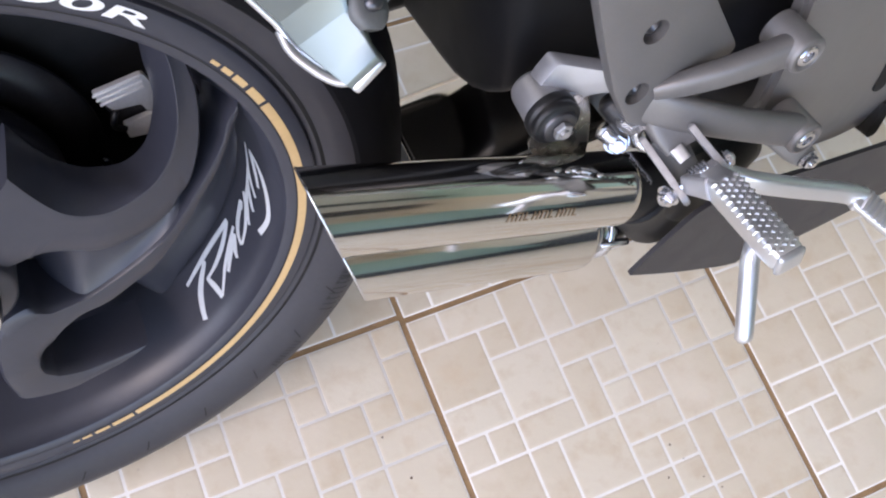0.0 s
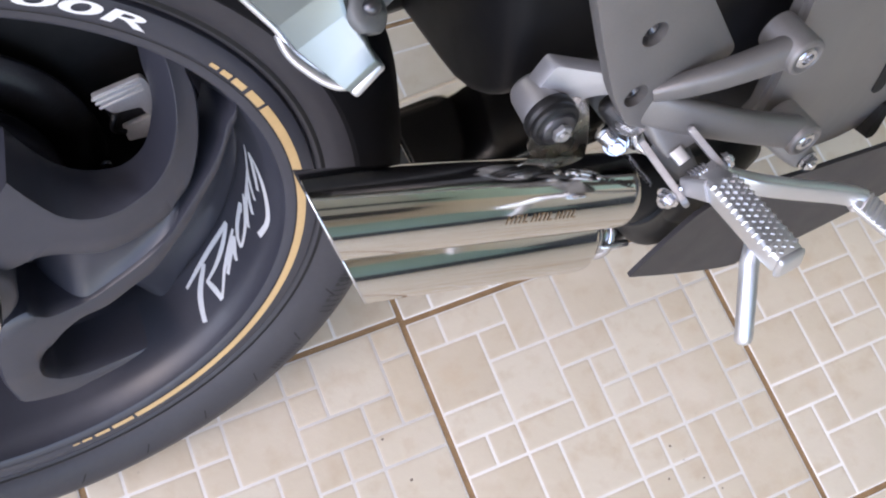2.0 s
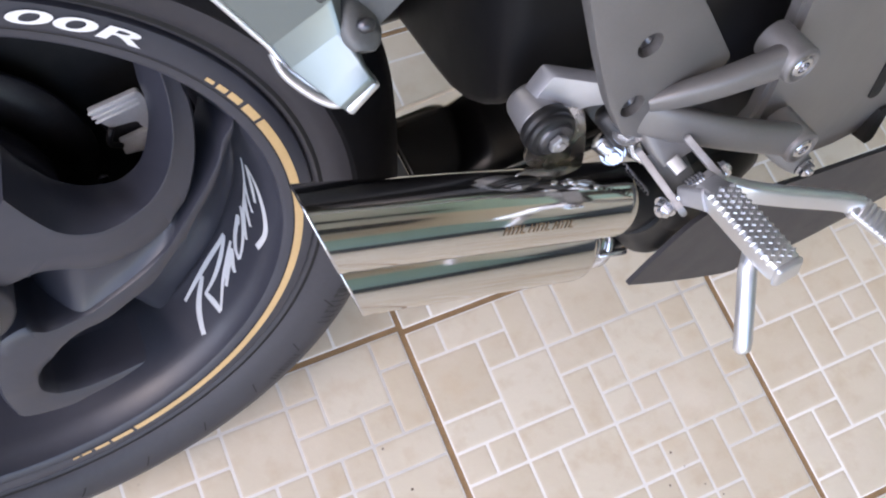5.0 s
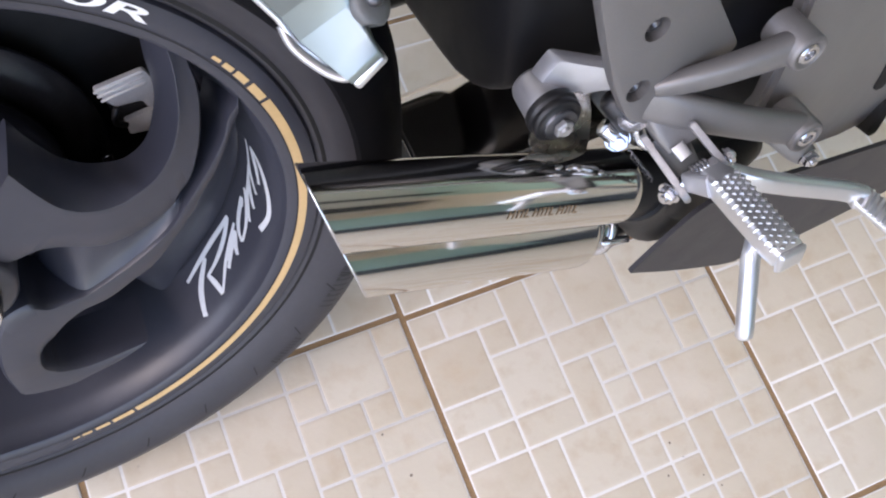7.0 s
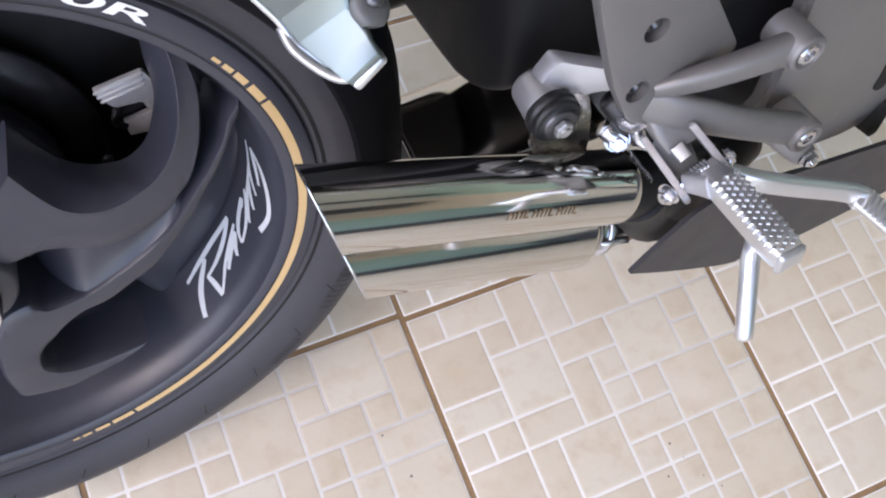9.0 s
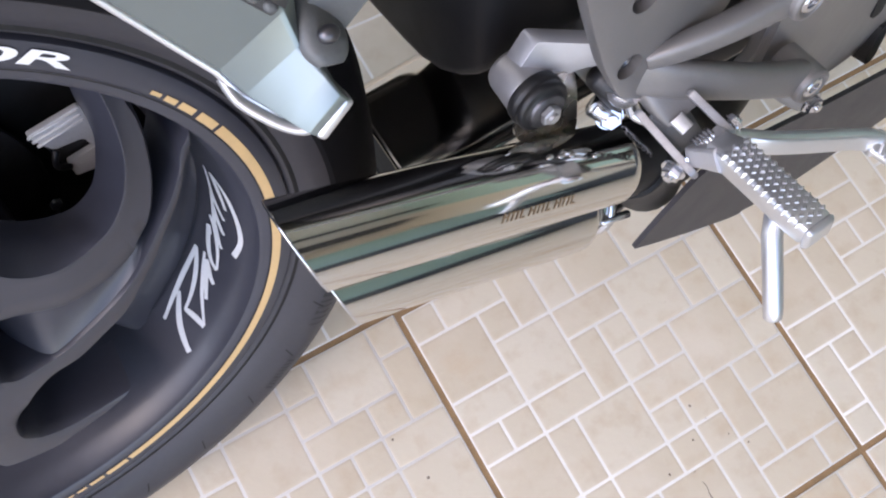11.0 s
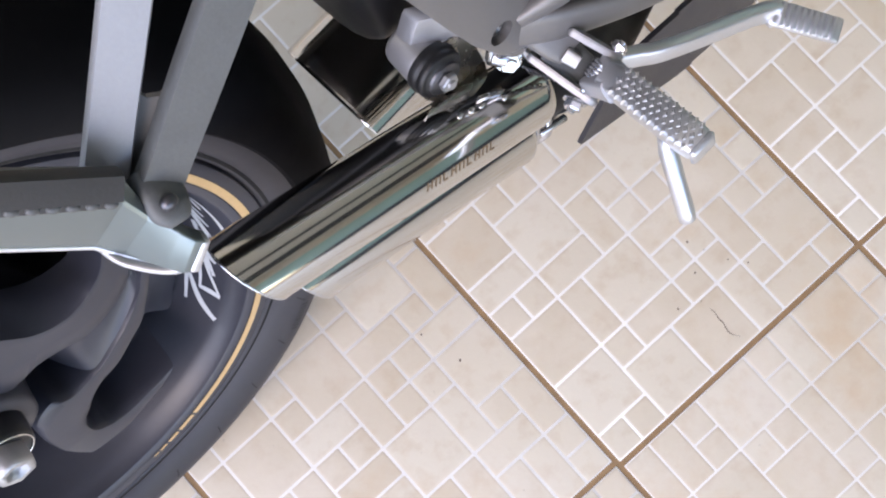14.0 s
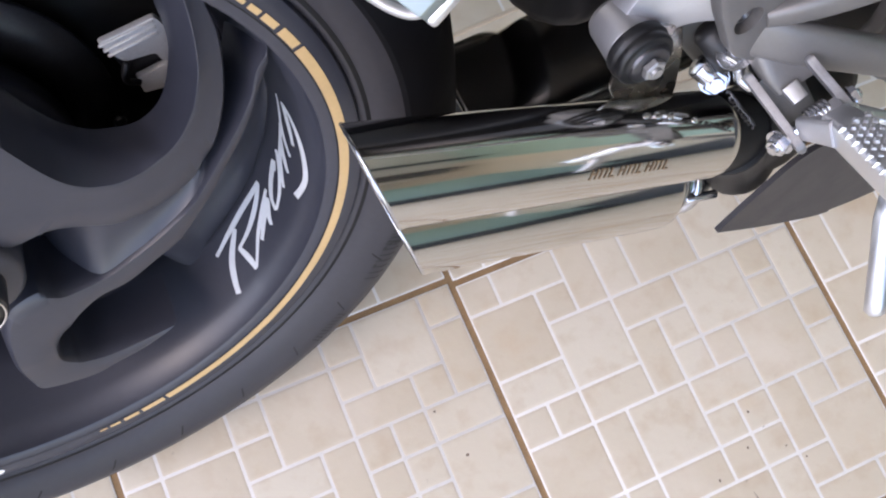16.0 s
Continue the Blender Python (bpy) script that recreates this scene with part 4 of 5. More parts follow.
PD = Vector((0.0, -1.0, 0.03)).normalized()
PX = Vector((1, 0.05, 0.12)).normalized()
PX = (PX - PD * PX.dot(PD)).normalized()
PZ = PX.cross(PD)
PZ = PZ if PZ.z > 0 else -PZ
PEG0 = Vector((0.4325, -0.2285, 0.0560))
peg_m = Matrix((PX, -PD, PZ)).transposed().to_4x4()
peg_m.translation = PEG0
bm = bmesh.new()
sweep(bm, [(0, 0.008, -0.003), (0, 0.0, -0.001), (0, -0.006, 0.0), (0, -0.052, 0.001), (0, -0.061, 0.001), (0, -0.0645, 0.0)], [(0.0078, 0.006), (0.0090, 0.0076), (0.0096, 0.0088), (0.0098, 0.0088), (0.0092, 0.0084), (0.0070, 0.0062)], hint=(0, 0, 1), shape=super_shape(28, 5))
bmesh.ops.recalc_face_normals(bm, faces=bm.faces)
peg = part("footpeg", bm, BRIGHT_ALLOY, bike, "bright cast aluminium footpeg with knurled top", m=peg_m)
bm = bmesh.new()
for i in range(24):
    for j in range(5):
        if (i + j) % 2:
            continue
        cx, cy = -0.0072 + j * 0.0036, -0.0045 - i * 0.00240
        z0 = 0.0086 - 0.0004 * abs(j - 2)
        b = [bm.verts.new((cx + a, cy + c, z0 - 0.0008)) for a, c in ((-0.0033, 0), (0, -0.0026), (0.0033, 0), (0, 0.0026))]
        t = [bm.verts.new((cx + a, cy + c, z0 + 0.0019)) for a, c in ((-0.0014, 0), (0, -0.0012), (0.0014, 0), (0, 0.0012))]
        for k in range(4):
            bm.faces.new((b[k], b[(k + 1) % 4], t[(k + 1) % 4], t[k]))
        bm.faces.new(t)
bmesh.ops.recalc_face_normals(bm, faces=bm.faces)
tagged(part("knurling", bm, BRIGHT_ALLOY, peg, "rows of small pyramids", smooth=False), kind="stuff")
bm = bmesh.new()
box(bm, (-0.0092, -0.0665, -0.0080), (0.0092, -0.0615, 0.0096), 0.003, seg=3)
part("peg_tip", bm, BRIGHT_ALLOY, peg)
bm = bmesh.new()
sweep(bm, [(0.4335, -0.2655, 0.0530), (0.4245, -0.2760, 0.0400), (0.4130, -0.3010, 0.0080), (0.4115, -0.3040, 0.0035), (0.4110, -0.3055, 0.0020)], [0.0058, 0.0057, 0.0055, 0.0052, 0.0030], 20)
part("peg_feeler", bm, BRIGHT_ALLOY, bike, "bright round feeler pin under the footpeg")

# -- brake pedal --
arm("brake_pedal", [(0.449, -0.212, 0.0370, 0.0070, 0.0045), (0.462, -0.219, 0.032, 0.0070, 0.0045), (0.474, -0.226, 0.0285, 0.0070, 0.0045), (0.500, -0.234, 0.018, 0.0070, 0.0045), (0.544, -0.246, 0.000, 0.0070, 0.0045), (0.552, -0.252, -0.006, 0.0085, 0.0050)], BRIGHT_ALLOY, bike, "bright aluminium brake pedal", p=4.5)
T0, T1 = Vector((0.549, -0.249, -0.001)), Vector((0.580, -0.284, -0.030))
TD = (T1 - T0).normalized()
TN = Vector((-0.10, -0.52, 0.85))
TN = (TN - TD * TN.dot(TD)).normalized()
TS = TN.cross(TD)
tip_m = Matrix((TD, TS, TN)).transposed().to_4x4()
tip_m.translation = T0
bm = bmesh.new()
box(bm, (0.0, -0.0085, -0.004), ((T1 - T0).length, 0.0085, 0.003), 0.0028, seg=3)
tip = part("pedal_tip", bm, BRIGHT_ALLOY, bike, "ribbed pedal tip", m=tip_m)
for i in range(9):
    bm = bmesh.new()
    box(bm, (0.005 + i * 0.0050, -0.0078, 0.002), (0.0082 + i * 0.0050, 0.0078, 0.0052), 0.0012, seg=2)
    part("tip_rib", bm, BRIGHT_ALLOY, tip)

# -- belly cowl --
rows = []
low = [(0.434, -0.111), (0.478, -0.146), (0.525, -0.180), (0.577, -0.207), (0.650, -0.216), (0.760, -0.205), (0.900, -0.19)]
top = [(0.4345, -0.1085), (0.459, -0.081), (0.491, -0.0555), (0.540, -0.060), (0.620, -0.076), (0.740, -0.098), (0.900, -0.11)]
for k in range(7):
    t = k / 6
    rows.append([(a[0] + (b[0] - a[0]) * t, -0.186 + 0.08 * t * (a[1] - b[1]) + 0.02 * max(0, a[0] - 0.6), a[1] + (b[1] - a[1]) * t) for a, b in zip(smooth_path([(*p, 0) for p in top], 4), smooth_path([(*p, 0) for p in low], 4))])
bm = bmesh.new()
sheet(bm, [r[:13] for r in rows], 0.004)
cowl = part("belly_cowl", bm, COWL, bike, "matt black belly cowl with a pointed tail")
bm = bmesh.new()
sheet(bm, [[(x0, y0 + 0.0012, z0) for x0, y0, z0 in r[12:]] for i, r in enumerate(rows)], 0.004)
part("cowl_body", bm, COWL, cowl)

# -- pillion footrest --
def reach(a, b, t):
    return tuple(p + (q - p) * t for p, q in zip(a, b))


S_LOW, S_TOP = (0.218, -0.1850, 0.2610), (0.267, -0.1760, 0.3042)
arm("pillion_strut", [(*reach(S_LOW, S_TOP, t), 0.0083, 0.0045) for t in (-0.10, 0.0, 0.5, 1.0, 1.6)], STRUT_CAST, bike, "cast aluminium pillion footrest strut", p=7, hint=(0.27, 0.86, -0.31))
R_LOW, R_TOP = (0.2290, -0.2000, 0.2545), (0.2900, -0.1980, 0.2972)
# right strut: its shade is put into the darker casting colour
arm("pillion_strut", [(*reach(R_LOW, R_TOP, t), w, 0.0045) for t, w in ((-0.05, 0.0085), (0.2, 0.0085), (0.6, 0.0088), (1.0, 0.0088), (1.6, 0.0090))], DARK_CAST, bike, "pillion footrest strut, its shade put into a darker grey", p=7, hint=(0.22, 0.94, -0.20))
bm = bmesh.new()
corners = [reach(S_LOW, S_TOP, -0.05), reach(S_LOW, S_TOP, 0.66), reach(R_LOW, R_TOP, 0.62), reach(R_LOW, R_TOP, -0.02)]
rows = []
for lift in (0.0, 0.004):
    row = []
    for p, q, w in ((corners[0], corners[3], 0.0), (corners[1], corners[2], 1.0)):
        for k in range(7):
            t = k / 6
            c = Vector(p).lerp(Vector(q), t) + Vector((0, 0.004, -0.004)) * math.sin(math.pi * t)
            row.append(bm.verts.new(c - Vector((0.010, 0.0, 0.008)) * (w * math.sin(math.pi * t)) + Vector((0, lift, -lift * 0.5))))
    rows.append(row)
for r in rows:
    for k in range(6):
        bm.faces.new((r[k], r[k + 1], r[k + 8], r[k + 7]))
for k in range(6):
    bm.faces.new((rows[0][7 + k], rows[0][8 + k], rows[1][8 + k], rows[1][7 + k]))
    bm.faces.new((rows[0][k + 1], rows[0][k], rows[1][k], rows[1][k + 1]))
bmesh.ops.recalc_face_normals(bm, faces=bm.faces)
part("pillion_web", bm, DARK_CAST, bike, "dark web between the struts")
arm("pillion_lug", [(0.2285, -0.1960, 0.2560, 0.0098, 0.006), (0.2255, -0.2070, 0.2530, 0.0088, 0.006), (0.2245, -0.2120, 0.2505, 0.0072, 0.0055), (0.2238, -0.2145, 0.2485, 0.0045, 0.0040)], DARK_CAST, bike, "grey pillion footrest lug")
bm = bmesh.new()
bmesh.ops.create_uvsphere(bm, u_segments=20, v_segments=10, radius=0.0038, matrix=Matrix.Translation((0.2270, -0.2115, 0.2578)) @ Matrix.Diagonal((1, 0.8, 0.8, 1)))
part("lug_pin", bm, DARK_STEEL, bike, "domed dark lug pin")
P0 = Vector((0.2223, -0.2095, 0.2500))
QD = Vector((-0.597, 0.151, 0.79)).normalized()
QS = Vector((0.79, 0.06, 0.61))
QS = (QS - QD * QS.dot(QD)).normalized()
QN = QS.cross(QD)
pil_m = Matrix((QD, QS, QN)).transposed().to_4x4()
pil_m.translation = P0
# stations along the peg: (along, [(across, out) ...])
PEG = [(-0.0120, [(-0.0205, 0.0055), (-0.0200, 0.0115), (-0.0050, 0.0120), (-0.0045, 0.0115), (-0.0042, 0.0060), (-0.0060, 0.0030), (-0.0190, 0.0030)]),
       (-0.0070, [(-0.0210, 0.0040), (-0.0205, 0.0110), (-0.0045, 0.0118), (-0.0038, 0.0112), (-0.0030, 0.0050), (-0.0050, 0.0000), (-0.0190, 0.0000)]),
       (-0.0020, [(-0.0225, -0.0010), (-0.0215, 0.0055), (-0.0030, 0.0085), (-0.0020, 0.0080), (0.0000, 0.0010), (-0.0020, -0.0070), (-0.0190, -0.0070)]),
       (0.0080, [(-0.0245, -0.0095), (-0.0235, -0.0065), (-0.0010, 0.0010), (0.0010, 0.0010), (0.0030, -0.0030), (0.0020, -0.0120), (-0.0180, -0.0140)]),
       (0.0180, [(-0.0220, -0.0125), (-0.0208, -0.0103), (0.0048, -0.0016), (0.0073, -0.0012), (0.0140, -0.0045), (0.0130, -0.0140), (-0.0160, -0.0170)]),
       (0.0700, [(-0.0155, -0.0115), (-0.0145, -0.0097), (0.0048, -0.0016), (0.0073, -0.0012), (0.0160, -0.0045), (0.0150, -0.0140), (-0.0120, -0.0170)]),
       (0.1900, [(-0.0140, -0.0110), (-0.0130, -0.0092), (0.0048, -0.0016), (0.0073, -0.0012), (0.0160, -0.0045), (0.0150, -0.0140), (-0.0110, -0.0160)])]
bm = bmesh.new()
rings = [[bm.verts.new((d, s, n)) for s, n in ring] for d, ring in PEG]
for a, b in zip(rings, rings[1:]):
    for i in range(7):
        bm.faces.new((a[i], a[(i + 1) % 7], b[(i + 1) % 7], b[i]))
bm.faces.new(rings[0][::-1])
bm.faces.new(rings[-1])
bmesh.ops.recalc_face_normals(bm, faces=bm.faces)
bmesh.ops.bevel(bm, geom=bm.edges[:], offset=0.0009, segments=2, affect="EDGES", profile=0.5, clamp_overlap=True)
pil = part("pillion_footpeg", bm, DULL_ALLOY, bike, "folded alloy pillion footpeg with a ribbed rubber pad", m=pil_m)
bm = bmesh.new()
pad_rows = [[bm.verts.new((d, s, n)) for s, n in ((0.0076, -0.0010), (0.0080, 0.0006), (0.0125, -0.0010), (0.0165, -0.0030), (0.0172, -0.0060), (0.0160, -0.0100))] for d in (0.0190, 0.0205, 0.07, 0.19)]
for a, b in zip(pad_rows, pad_rows[1:]):
    for i in range(6):
        bm.faces.new((a[i], a[(i + 1) % 6], b[(i + 1) % 6], b[i]))
bm.faces.new(pad_rows[0][::-1])
bm.faces.new(pad_rows[-1])
bmesh.ops.recalc_face_normals(bm, faces=bm.faces)
pad = part("rubber_pad", bm, PAD_RUBBER, pil, "dark grey rubber pad")
bm = bmesh.new()
box(bm, (0.0195, 0.0036, -0.0036), (0.19, 0.0088, -0.0008), 0.0008, seg=1)
part("pad_groove", bm, PAD_RUBBER, pad)
for i in range(24):
    bm = bmesh.new()
    bmesh.ops.create_uvsphere(bm, u_segments=12, v_segments=8, radius=0.0023, matrix=Matrix.Translation((0.0225 + i * 0.0068, 0.0062, -0.0007)) @ Matrix.Diagonal((1.15, 0.85, 0.65, 1)))
    part("pad_rib", bm, DARK_CAST, pad)
bm = bmesh.new()
box(bm, (-0.0140, -0.0205, 0.0045), (-0.0095, -0.0042, 0.0122), 0.0016, seg=3)
part("peg_end", bm, BRIGHT_ALLOY, pil, "bright machined end face")
bm = bmesh.new()
sweep(bm, smooth_path([(0.014, -0.0240, -0.013), (0.008, -0.0265, -0.007), (-0.001, -0.0250, 0.001), (-0.007, -0.0220, 0.006), (-0.0095, -0.0180, 0.008)], 5), [(0.0020, 0.0026)] * 21, 12)
part("spring_clip", bm, SATIN_STEEL, pil)
bm = bmesh.new()
sweep(bm, smooth_path([(0.013, -0.0245, -0.015), (0.004, -0.0265, -0.008), (-0.004, -0.0245, -0.001), (-0.009, -0.0210, 0.003)], 5), [(0.0022, 0.0022)] * 16, 10)
part("clip_bush", bm, BLACK_PLASTIC, pil)
# bright strip laid on the lower edge in place of the sky's glint
bm = bmesh.new()
edge = [(-0.0030, -0.0222, 0.0015), (0.0080, -0.0246, -0.0088), (0.0180, -0.0222, -0.0120), (0.0700, -0.0158, -0.0110), (0.1900, -0.0143, -0.0105)]
sweep(bm, edge, 0.0016, 10)
part("polished_edge", bm, BRIGHT_ALLOY, pil, "bright strip for the sky's glint on the lower edge")

# -- seat and tail above the wheel: out of view, added to shade the tyre --
bm = bmesh.new()
rows = []
for x0, half, low, high in ((-0.50, 0.06, 0.56, 0.62), (-0.30, 0.11, 0.50, 0.62), (0.0, 0.13, 0.46, 0.60), (0.30, 0.13, 0.45, 0.58), (0.60, 0.15, 0.44, 0.66), (0.90, 0.15, 0.42, 0.70)):
    rows.append([bm.verts.new((x0, half * u, (low + high) / 2 + (high - low) / 2 * w)) for u, w in super_shape(24, 3.0)])
for a, b in zip(rows, rows[1:]):
    for i in range(24):
        bm.faces.new((a[i], a[(i + 1) % 24], b[(i + 1) % 24], b[i]))
bm.faces.new(rows[0][::-1])
bm.faces.new(rows[-1])
bmesh.ops.recalc_face_normals(bm, faces=bm.faces)
part("seat_and_tail", bm, BLACK_PLASTIC, bike, "black seat and tail")

# ---- the porch: out of view, added to shape light and chrome reflections ----
def wall(name, lo, hi, mat, label):
    bm = bmesh.new()
    box(bm, lo, hi)
    return tagged(part(name, bm, mat, smooth=False), label, "wall", kind="structure")


wall("wall_north", (-1.6, 2.2, -0.02), (3.35, 2.35, 2.75), PLASTER, "unseen cream plastered wall behind the motorcycle")
wall("wall_east", (3.2, -2.6, 0.80), (3.35, -0.7, 2.6), PLASTER, "cream plastered end wall above a dark band")
wall("wall_east_gate", (3.18, -0.7, 0.80), (3.35, 2.2, 2.6), TEAL, "teal painted end wall above a dark band")
wall("wall_east_band", (3.17, -2.6, -0.02), (3.35, 2.2, 0.80), DARK_WALL, "unseen dark band of the end wall, for the chrome")
wall("wall_south", (0.6, -2.75, 1.75), (3.35, -2.6, 2.75), PLASTER, "cream plastered side wall above a teal band")
wall("wall_south_teal", (0.6, -2.755, 0.45), (3.35, -2.6, 1.75), TEAL, "teal painted band of the side wall")
wall("wall_south_band", (0.6, -2.76, -0.02), (3.35, -2.59, 0.45), DARK_WALL, "unseen dark band of the side wall, for the chrome")
bm = bmesh.new()
box(bm, (-1.2, -2.75, 2.6), (3.35, 2.35, 2.75))
tagged(part("ceiling", bm, CEILING, smooth=False), "unseen white painted ceiling that screens the sky", "ceiling", kind="structure")
# unseen beams added only so that the muffler reflects dark streaks
for i, (y0, y1) in enumerate(((-1.95, -1.25), (-0.40, -0.20))):
    bm = bmesh.new()
    box(bm, (-1.2, y0, 2.42), (3.17, y1, 2.598), 0.01)
    tagged(part("trim_%d" % (i + 1), bm, DARK_WALL, smooth=False), "unseen dark beam added for streaks in the chrome", "beam", kind="structure")
wall("wall_yard", (-6.0, -6.0, -0.05), (-5.85, 6.0, 1.2), PLASTER, "unseen low cream wall that closes the yard")

# ---- floor of embossed tiles ----
TILE_SIZE, UNIT = 0.33, 0.0324


# the printed layouts, as far as they can be told apart, in units of a tenth of a tile
ONE = [(0, 9, 1, 10), (1, 9, 3, 10), (2, 8, 3, 9), (0, 7, 2, 9), (0, 6, 2, 7), (0, 5, 1, 6), (1, 5, 2, 6), (2, 6, 4, 8), (2, 5, 4, 6), (3, 8, 4, 10), (4, 8, 5, 10), (4, 7, 6, 8), (4, 5, 5, 7), (5, 6, 6, 7), (5, 5, 6, 6)]
ONE += [(0, 3, 2, 5), (2, 3, 3, 5), (3, 3, 5, 5), (2, 2, 3, 3), (3, 2, 5, 3), (0, 1, 2, 3), (0, 0, 1, 1), (1, 0, 2, 1), (2, 0, 4, 2), (4, 0, 6, 2), (5, 4, 7, 5), (5, 3, 6, 4), (5, 2, 6, 3), (6, 3, 7, 4), (6, 2, 7, 3), (6, 0, 7, 2)]
ONE += [(7, 2, 8, 4), (7, 1, 8, 2), (7, 0, 9, 1), (9, 0, 10, 1), (8, 1, 10, 3), (8, 3, 9, 4), (9, 3, 10, 4), (9, 4, 10, 5), (7, 4, 9, 6), (9, 5, 10, 6), (8, 6, 9, 7), (8, 7, 9, 8), (9, 6, 10, 8), (6, 6, 8, 8), (6, 5, 7, 6)]
TWO = [(4, 7, 6, 9), (6, 9, 7, 10), (6, 8, 7, 9), (6, 7, 8, 8), (7, 8, 9, 10), (8, 7, 9, 8), (9, 9, 10, 10), (9, 7, 10, 9), (8, 6, 10, 7), (7, 6, 8, 7), (6, 6, 7, 7), (6, 5, 7, 6), (7, 5, 8, 6), (7, 3, 8, 5), (8, 4, 10, 6), (8, 3, 9, 4), (9, 2, 10, 4)]
TWO += [(7, 2, 9, 3), (7, 0, 8, 2), (8, 0, 9, 2), (9, 1, 10, 2), (9, 0, 10, 1), (5, 3, 7, 5), (5, 5, 6, 7), (3, 6, 5, 7), (3, 5, 4, 6), (4, 5, 5, 6), (3, 8, 4, 9), (3, 7, 4, 8), (1, 6, 3, 8), (5, 1, 6, 3), (6, 1, 7, 3), (3, 3, 5, 4), (3, 4, 5, 5)]
TWO += [(0, 8, 1, 10), (1, 8, 3, 9), (1, 9, 2, 10), (2, 9, 4, 10), (4, 9, 6, 10), (0, 6, 1, 8), (0, 4, 2, 6), (2, 4, 3, 6), (0, 2, 1, 4), (1, 3, 3, 4), (1, 2, 2, 3), (2, 1, 4, 3), (4, 2, 5, 3), (4, 1, 5, 2), (0, 0, 2, 2), (2, 0, 4, 1), (4, 0, 6, 1), (6, 0, 7, 1)]
THREE = [(0, 8, 1, 10), (1, 8, 2, 10), (2, 9, 3, 10), (2, 8, 3, 9), (3, 8, 5, 10), (5, 9, 6, 10), (5, 8, 6, 9), (6, 8, 7, 10), (7, 8, 9, 10), (9, 9, 10, 10), (3, 7, 4, 8), (4, 7, 5, 8), (5, 6, 6, 8), (6, 6, 8, 8), (8, 6, 9, 8), (3, 5, 5, 7), (1, 6, 3, 8)]
FOUR = [(0, 4, 2, 6), (2, 4, 3, 6), (0, 3, 2, 4), (1, 2, 2, 3), (0, 1, 1, 3), (0, 0, 1, 1), (1, 0, 3, 2), (2, 2, 4, 4), (0, 6, 1, 8), (1, 6, 3, 8), (3, 5, 4, 6), (4, 5, 5, 6), (3, 4, 5, 5), (3, 6, 5, 7), (3, 7, 5, 9)]


def filled(rects, seed):
    """The layout with its open places filled by pairs, squares and single fields."""
    pick = random.Random(seed)
    out = list(rects)
    taken = {(x, y) for x0, y0, x1, y1 in rects for x in range(x0, x1) for y in range(y0, y1)}
    for y in range(10):
        for x in range(10):
            if (x, y) in taken:
                continue
            for w, h in pick.sample([(2, 2), (2, 1), (1, 2)], 3) + [(1, 1)]:
                cells = {(x + a, y + b) for a in range(w) for b in range(h)}
                if x + w <= 10 and y + h <= 10 and not cells & taken:
                    break
            taken |= cells
            out.append((x, y, x + w, y + h))
    return out


ONE, TWO, THREE, FOUR = filled(ONE, 1), filled(TWO, 2), filled(THREE, 3), filled(FOUR, 4)


def turned(rects, quarter):
    out = rects
    for _ in range(quarter % 4):
        out = [(10 - y1, x0, 10 - y0, x1) for x0, y0, x1, y1 in out]
    return out


bm = bmesh.new()
box(bm, (-6, -6, -0.06), (6, 6, -0.0014))
floor = tagged(part("floor", bm, GROUT, smooth=False), "beige ceramic tiled floor with brown grout", "floor", kind="structure")

piece_mesh, slab_mesh = {}, None
HALF_GAP, EDGE_IN = 0.0013, 0.0012


def piece_shape(w, h):
    """A pillowed ceramic field of w by h units, its edges worn round."""
    if (w, h) not in piece_mesh:
        bm = bmesh.new()
        a, b = w * UNIT / 2, h * UNIT / 2
        rings = []
        for inset, z in ((HALF_GAP - 0.0004, -0.0005), (HALF_GAP + 0.0004, -0.00022), (HALF_GAP + EDGE_IN * 1.3, -0.00006), (HALF_GAP + EDGE_IN * 2.2, 0.0)):
            x0, y0 = a - inset, b - inset
            c = 0.0009
            rings.append([bm.verts.new(p) for p in ((x0, y0 - c, z), (x0 - c, y0, z), (-x0 + c, y0, z), (-x0, y0 - c, z), (-x0, -y0 + c, z), (-x0 + c, -y0, z), (x0 - c, -y0, z), (x0, -y0 + c, z))])
        for r, s in zip(rings, rings[1:]):
            for i in range(8):
                bm.faces.new((r[i], r[(i + 1) % 8], s[(i + 1) % 8], s[i]))
        bm.faces.new(rings[-1])
        bmesh.ops.recalc_face_normals(bm, faces=bm.faces)
        for f_ in bm.faces:
            f_.smooth = True
        me = bpy.data.meshes.new("field")
        bm.to_mesh(me)
        bm.free()
        me.materials.append(TILE)
        piece_mesh[(w, h)] = me
    return piece_mesh[(w, h)]


bm = bmesh.new()
h = TILE_SIZE / 2 - 0.0029
box(bm, (-h, -h, -0.008), (h, h, -0.0003), 0.0007, seg=2)
slab = part("ceramic_tile", bm, PALE_JOINT, floor)
slab_mesh = slab.data
bpy.data.objects.remove(slab)

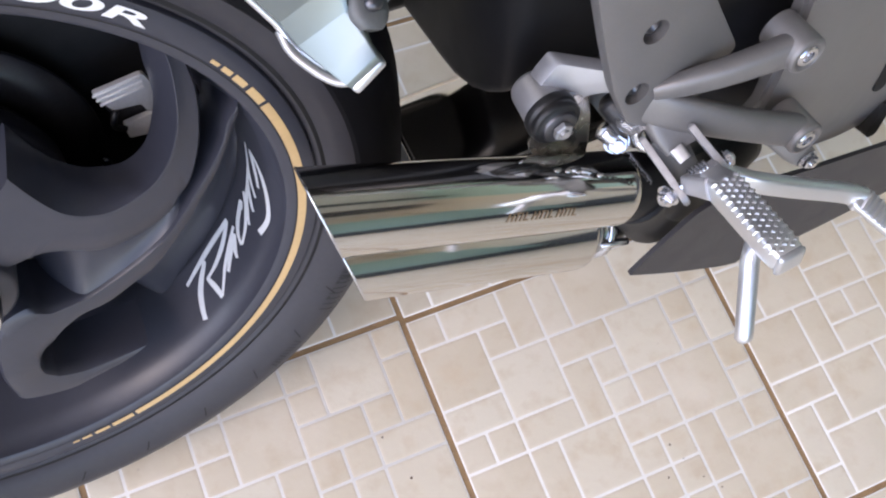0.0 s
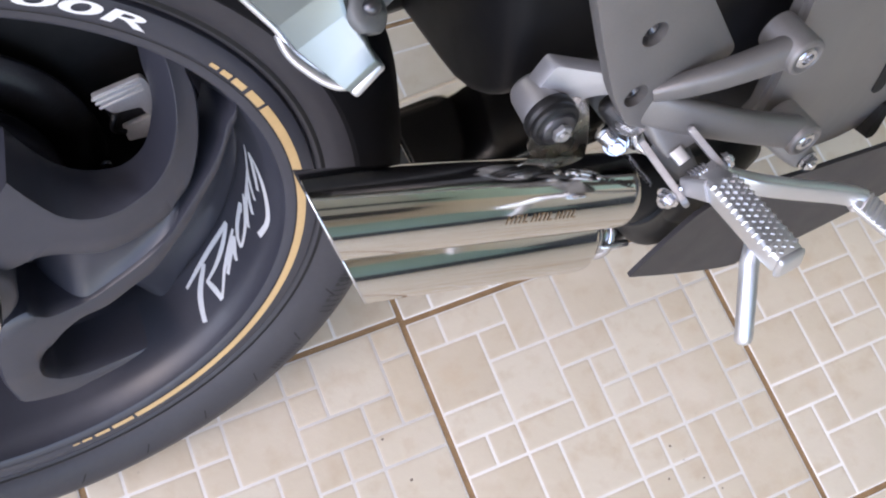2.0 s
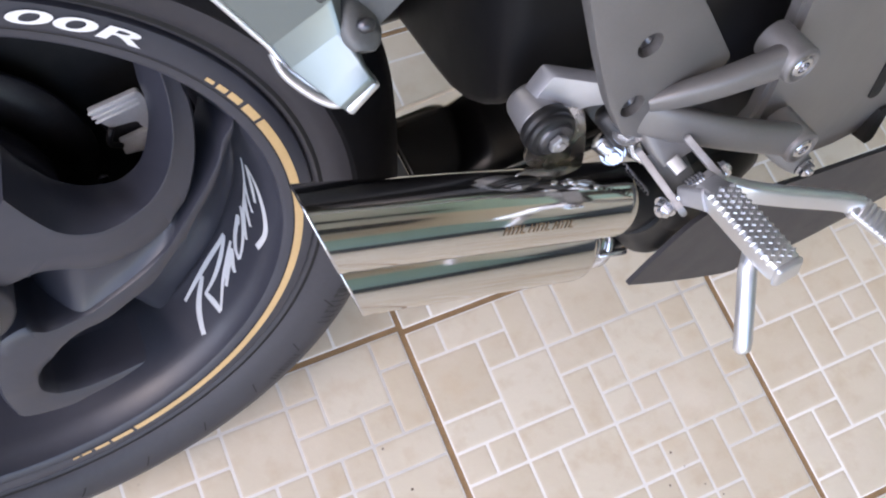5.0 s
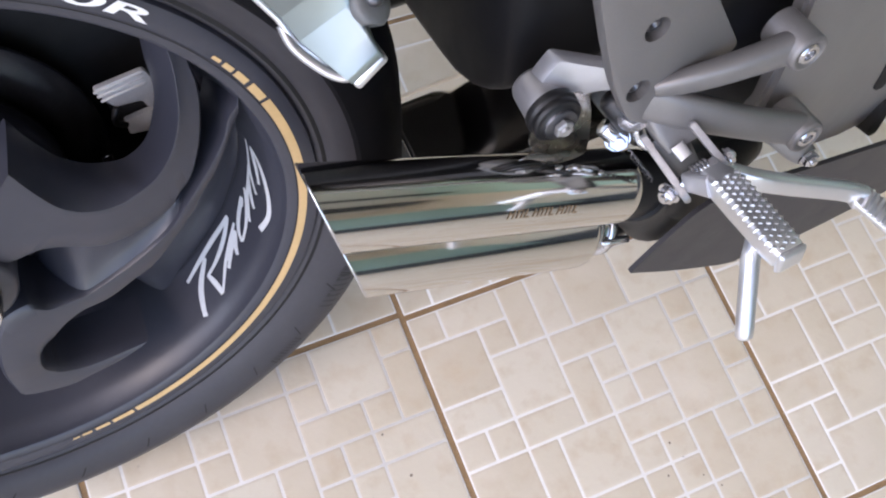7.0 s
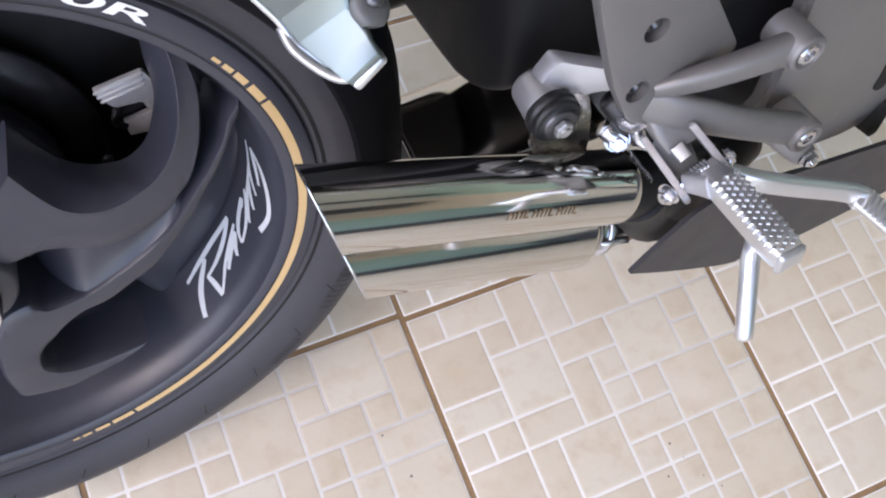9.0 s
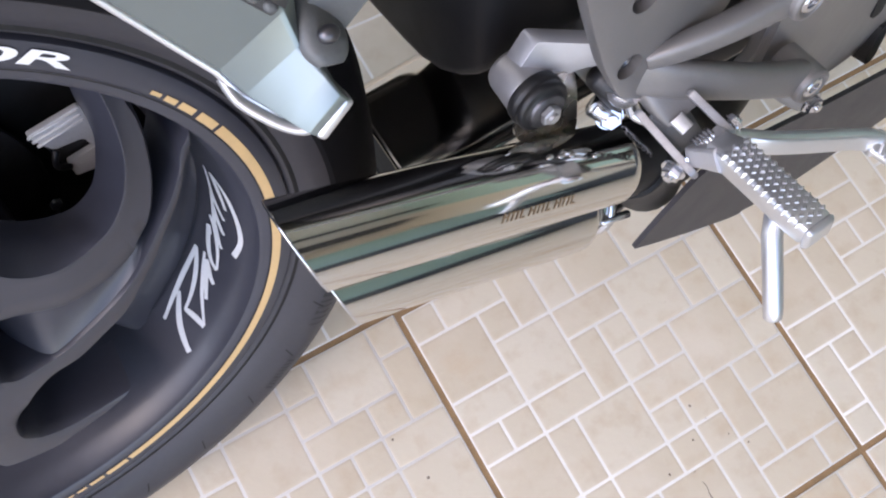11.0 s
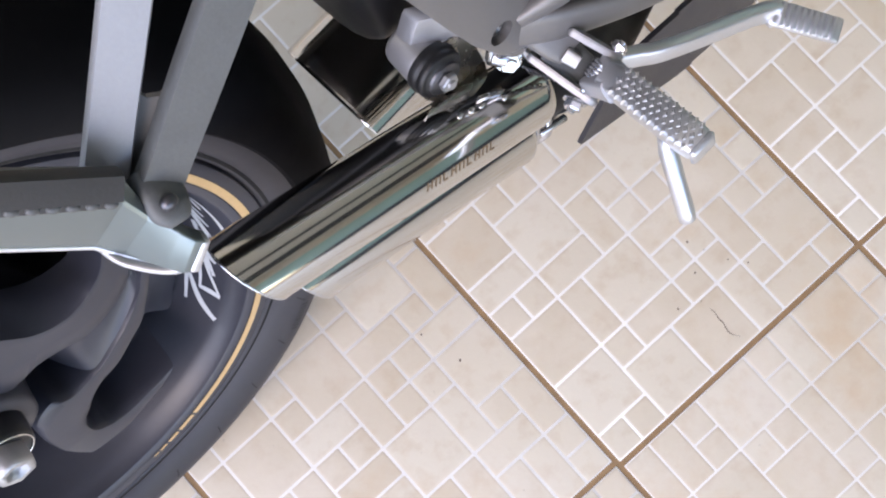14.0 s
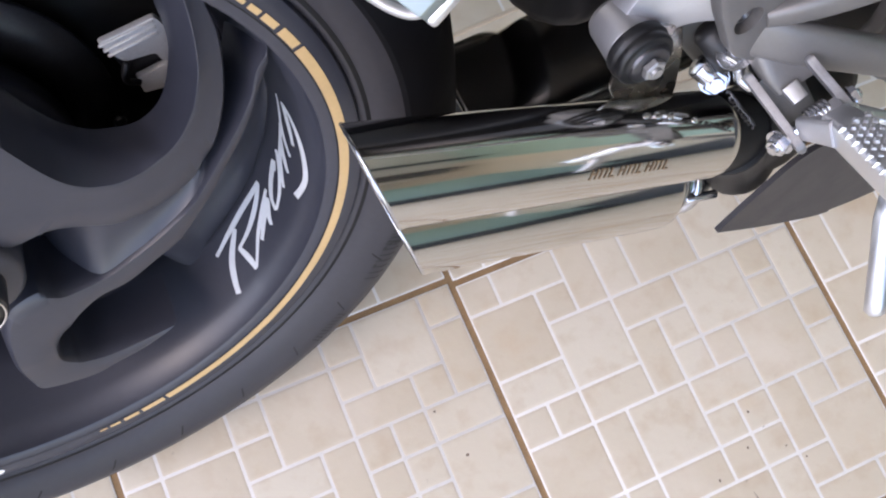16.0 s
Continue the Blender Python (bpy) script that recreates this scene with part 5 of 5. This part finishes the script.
rest_v, rest_f = [], []
NEAR = {(i, j) for i in (-1, 0, 1) for j in (0, 1)}
rng = random.Random(11)
for i in range(-12, 10):
    for j in range(-9, 8):
        laid = {(0, 0): (ONE, 0), (-1, 0): (TWO, 0), (1, 0): (FOUR, 0), (0, -1): (THREE, 0)}
        base, quarter = laid.get((i, j), ((ONE, TWO, FOUR, THREE)[(i + 2 * j) % 4], (i * 3 + j * 2 + 2) % 4))
        rects = turned(base, quarter)
        shift = Vector((0, 0.0055 if i == -1 else 0.0, 0))
        c = Vector((TILE_SIZE * (i + 0.5), TILE_SIZE * (j + 0.5), 0)) + shift
        tile = new("ceramic_tile", slab_mesh)
        tile.parent = floor
        tile.location = c + Vector((0, 0, rng.uniform(-0.0002, 0.0)))
        for x0, y0, x1, y1 in rects:
            p = Vector(((x0 + x1) / 2 * UNIT - 5 * UNIT, (y0 + y1) / 2 * UNIT - 5 * UNIT, 0))
            me = piece_shape(x1 - x0, y1 - y0)
            if (i, j) in NEAR:
                ob = new("tile_field", me)
                ob.parent = tile
                ob.location = p
            elif abs(i + 0.5) < 5 and abs(j + 0.5) < 5:
                k = len(rest_v)
                rest_v += [tuple(v.co + p + c) for v in me.vertices]
                rest_f += [tuple(k + a for a in f_.vertices) for f_ in me.polygons]
            else:
                k = len(rest_v)
                a, b = (x1 - x0) * UNIT / 2 - HALF_GAP, (y1 - y0) * UNIT / 2 - HALF_GAP
                for s, z in ((0.0, -0.0007), (EDGE_IN, 0.0)):
                    rest_v += [tuple(p + c + Vector((u * (a - s), w * (b - s), z))) for u, w in ((1, 1), (-1, 1), (-1, -1), (1, -1))]
                rest_f += [(k + 4, k + 5, k + 6, k + 7)] + [(k + m, k + (m + 1) % 4, k + 4 + (m + 1) % 4, k + 4 + m) for m in range(4)]
me = bpy.data.meshes.new("tile_fields")
me.from_pydata(rest_v, [], rest_f)
me.polygons.foreach_set("use_smooth", [True] * len(me.polygons))
me.materials.append(TILE_FAR)
far = new("tile_fields", me)
far.parent = floor
tagged(far, "beige ceramic fields of the tiles around", kind="stuff")

# dark pits in the glaze and a hairline crack in one tile
PIT = material("dark_pit", (0.16, 0.12, 0.085), 0.8, vary=0.3, scale=400)
rng = random.Random(21)
for x0, y0, r in ((0.2036, 0.1182, 0.0016), (0.2219, 0.0779, 0.0011), (0.2347, 0.0620, 0.0010), (0.1502, 0.0750, 0.0015), (0.1881, 0.0901, 0.0013), (-0.0601, 0.2300, 0.0014), (-0.0483, 0.1843, 0.0016), (0.2105, 0.1010, 0.0008)):
    bm = bmesh.new()
    bm.faces.new([bm.verts.new((x0 + r * rng.uniform(0.5, 1.1) * math.cos(a), y0 + r * rng.uniform(0.5, 1.1) * math.sin(a), 0.0003)) for a in [k * math.pi / 5 for k in range(10)]])
    part("glaze_pit", bm, PIT, floor, smooth=False)
bm = bmesh.new()
crack = smooth_path([(0.1740, 0.0545, 0.0), (0.1752, 0.0480, 0.0), (0.1738, 0.0410, 0.0), (0.1742, 0.0350, 0.0), (0.1722, 0.0270, 0.0), (0.1724, 0.0215, 0.0), (0.1770, 0.0140, 0.0)], 5)
edge_a = [bm.verts.new((p.x - 0.0011 * math.sin(math.pi * (i + 1) / (len(crack) + 1)) * rng.uniform(0.4, 1.0), p.y, 0.0003)) for i, p in enumerate(crack)]
edge_b = [bm.verts.new((p.x + 0.0004 * rng.uniform(0.4, 1.0), p.y, 0.0003)) for p in crack]
for i in range(len(crack) - 1):
    bm.faces.new((edge_a[i], edge_a[i + 1], edge_b[i + 1], edge_b[i]))
part("hairline_crack", bm, PIT, floor, smooth=False)
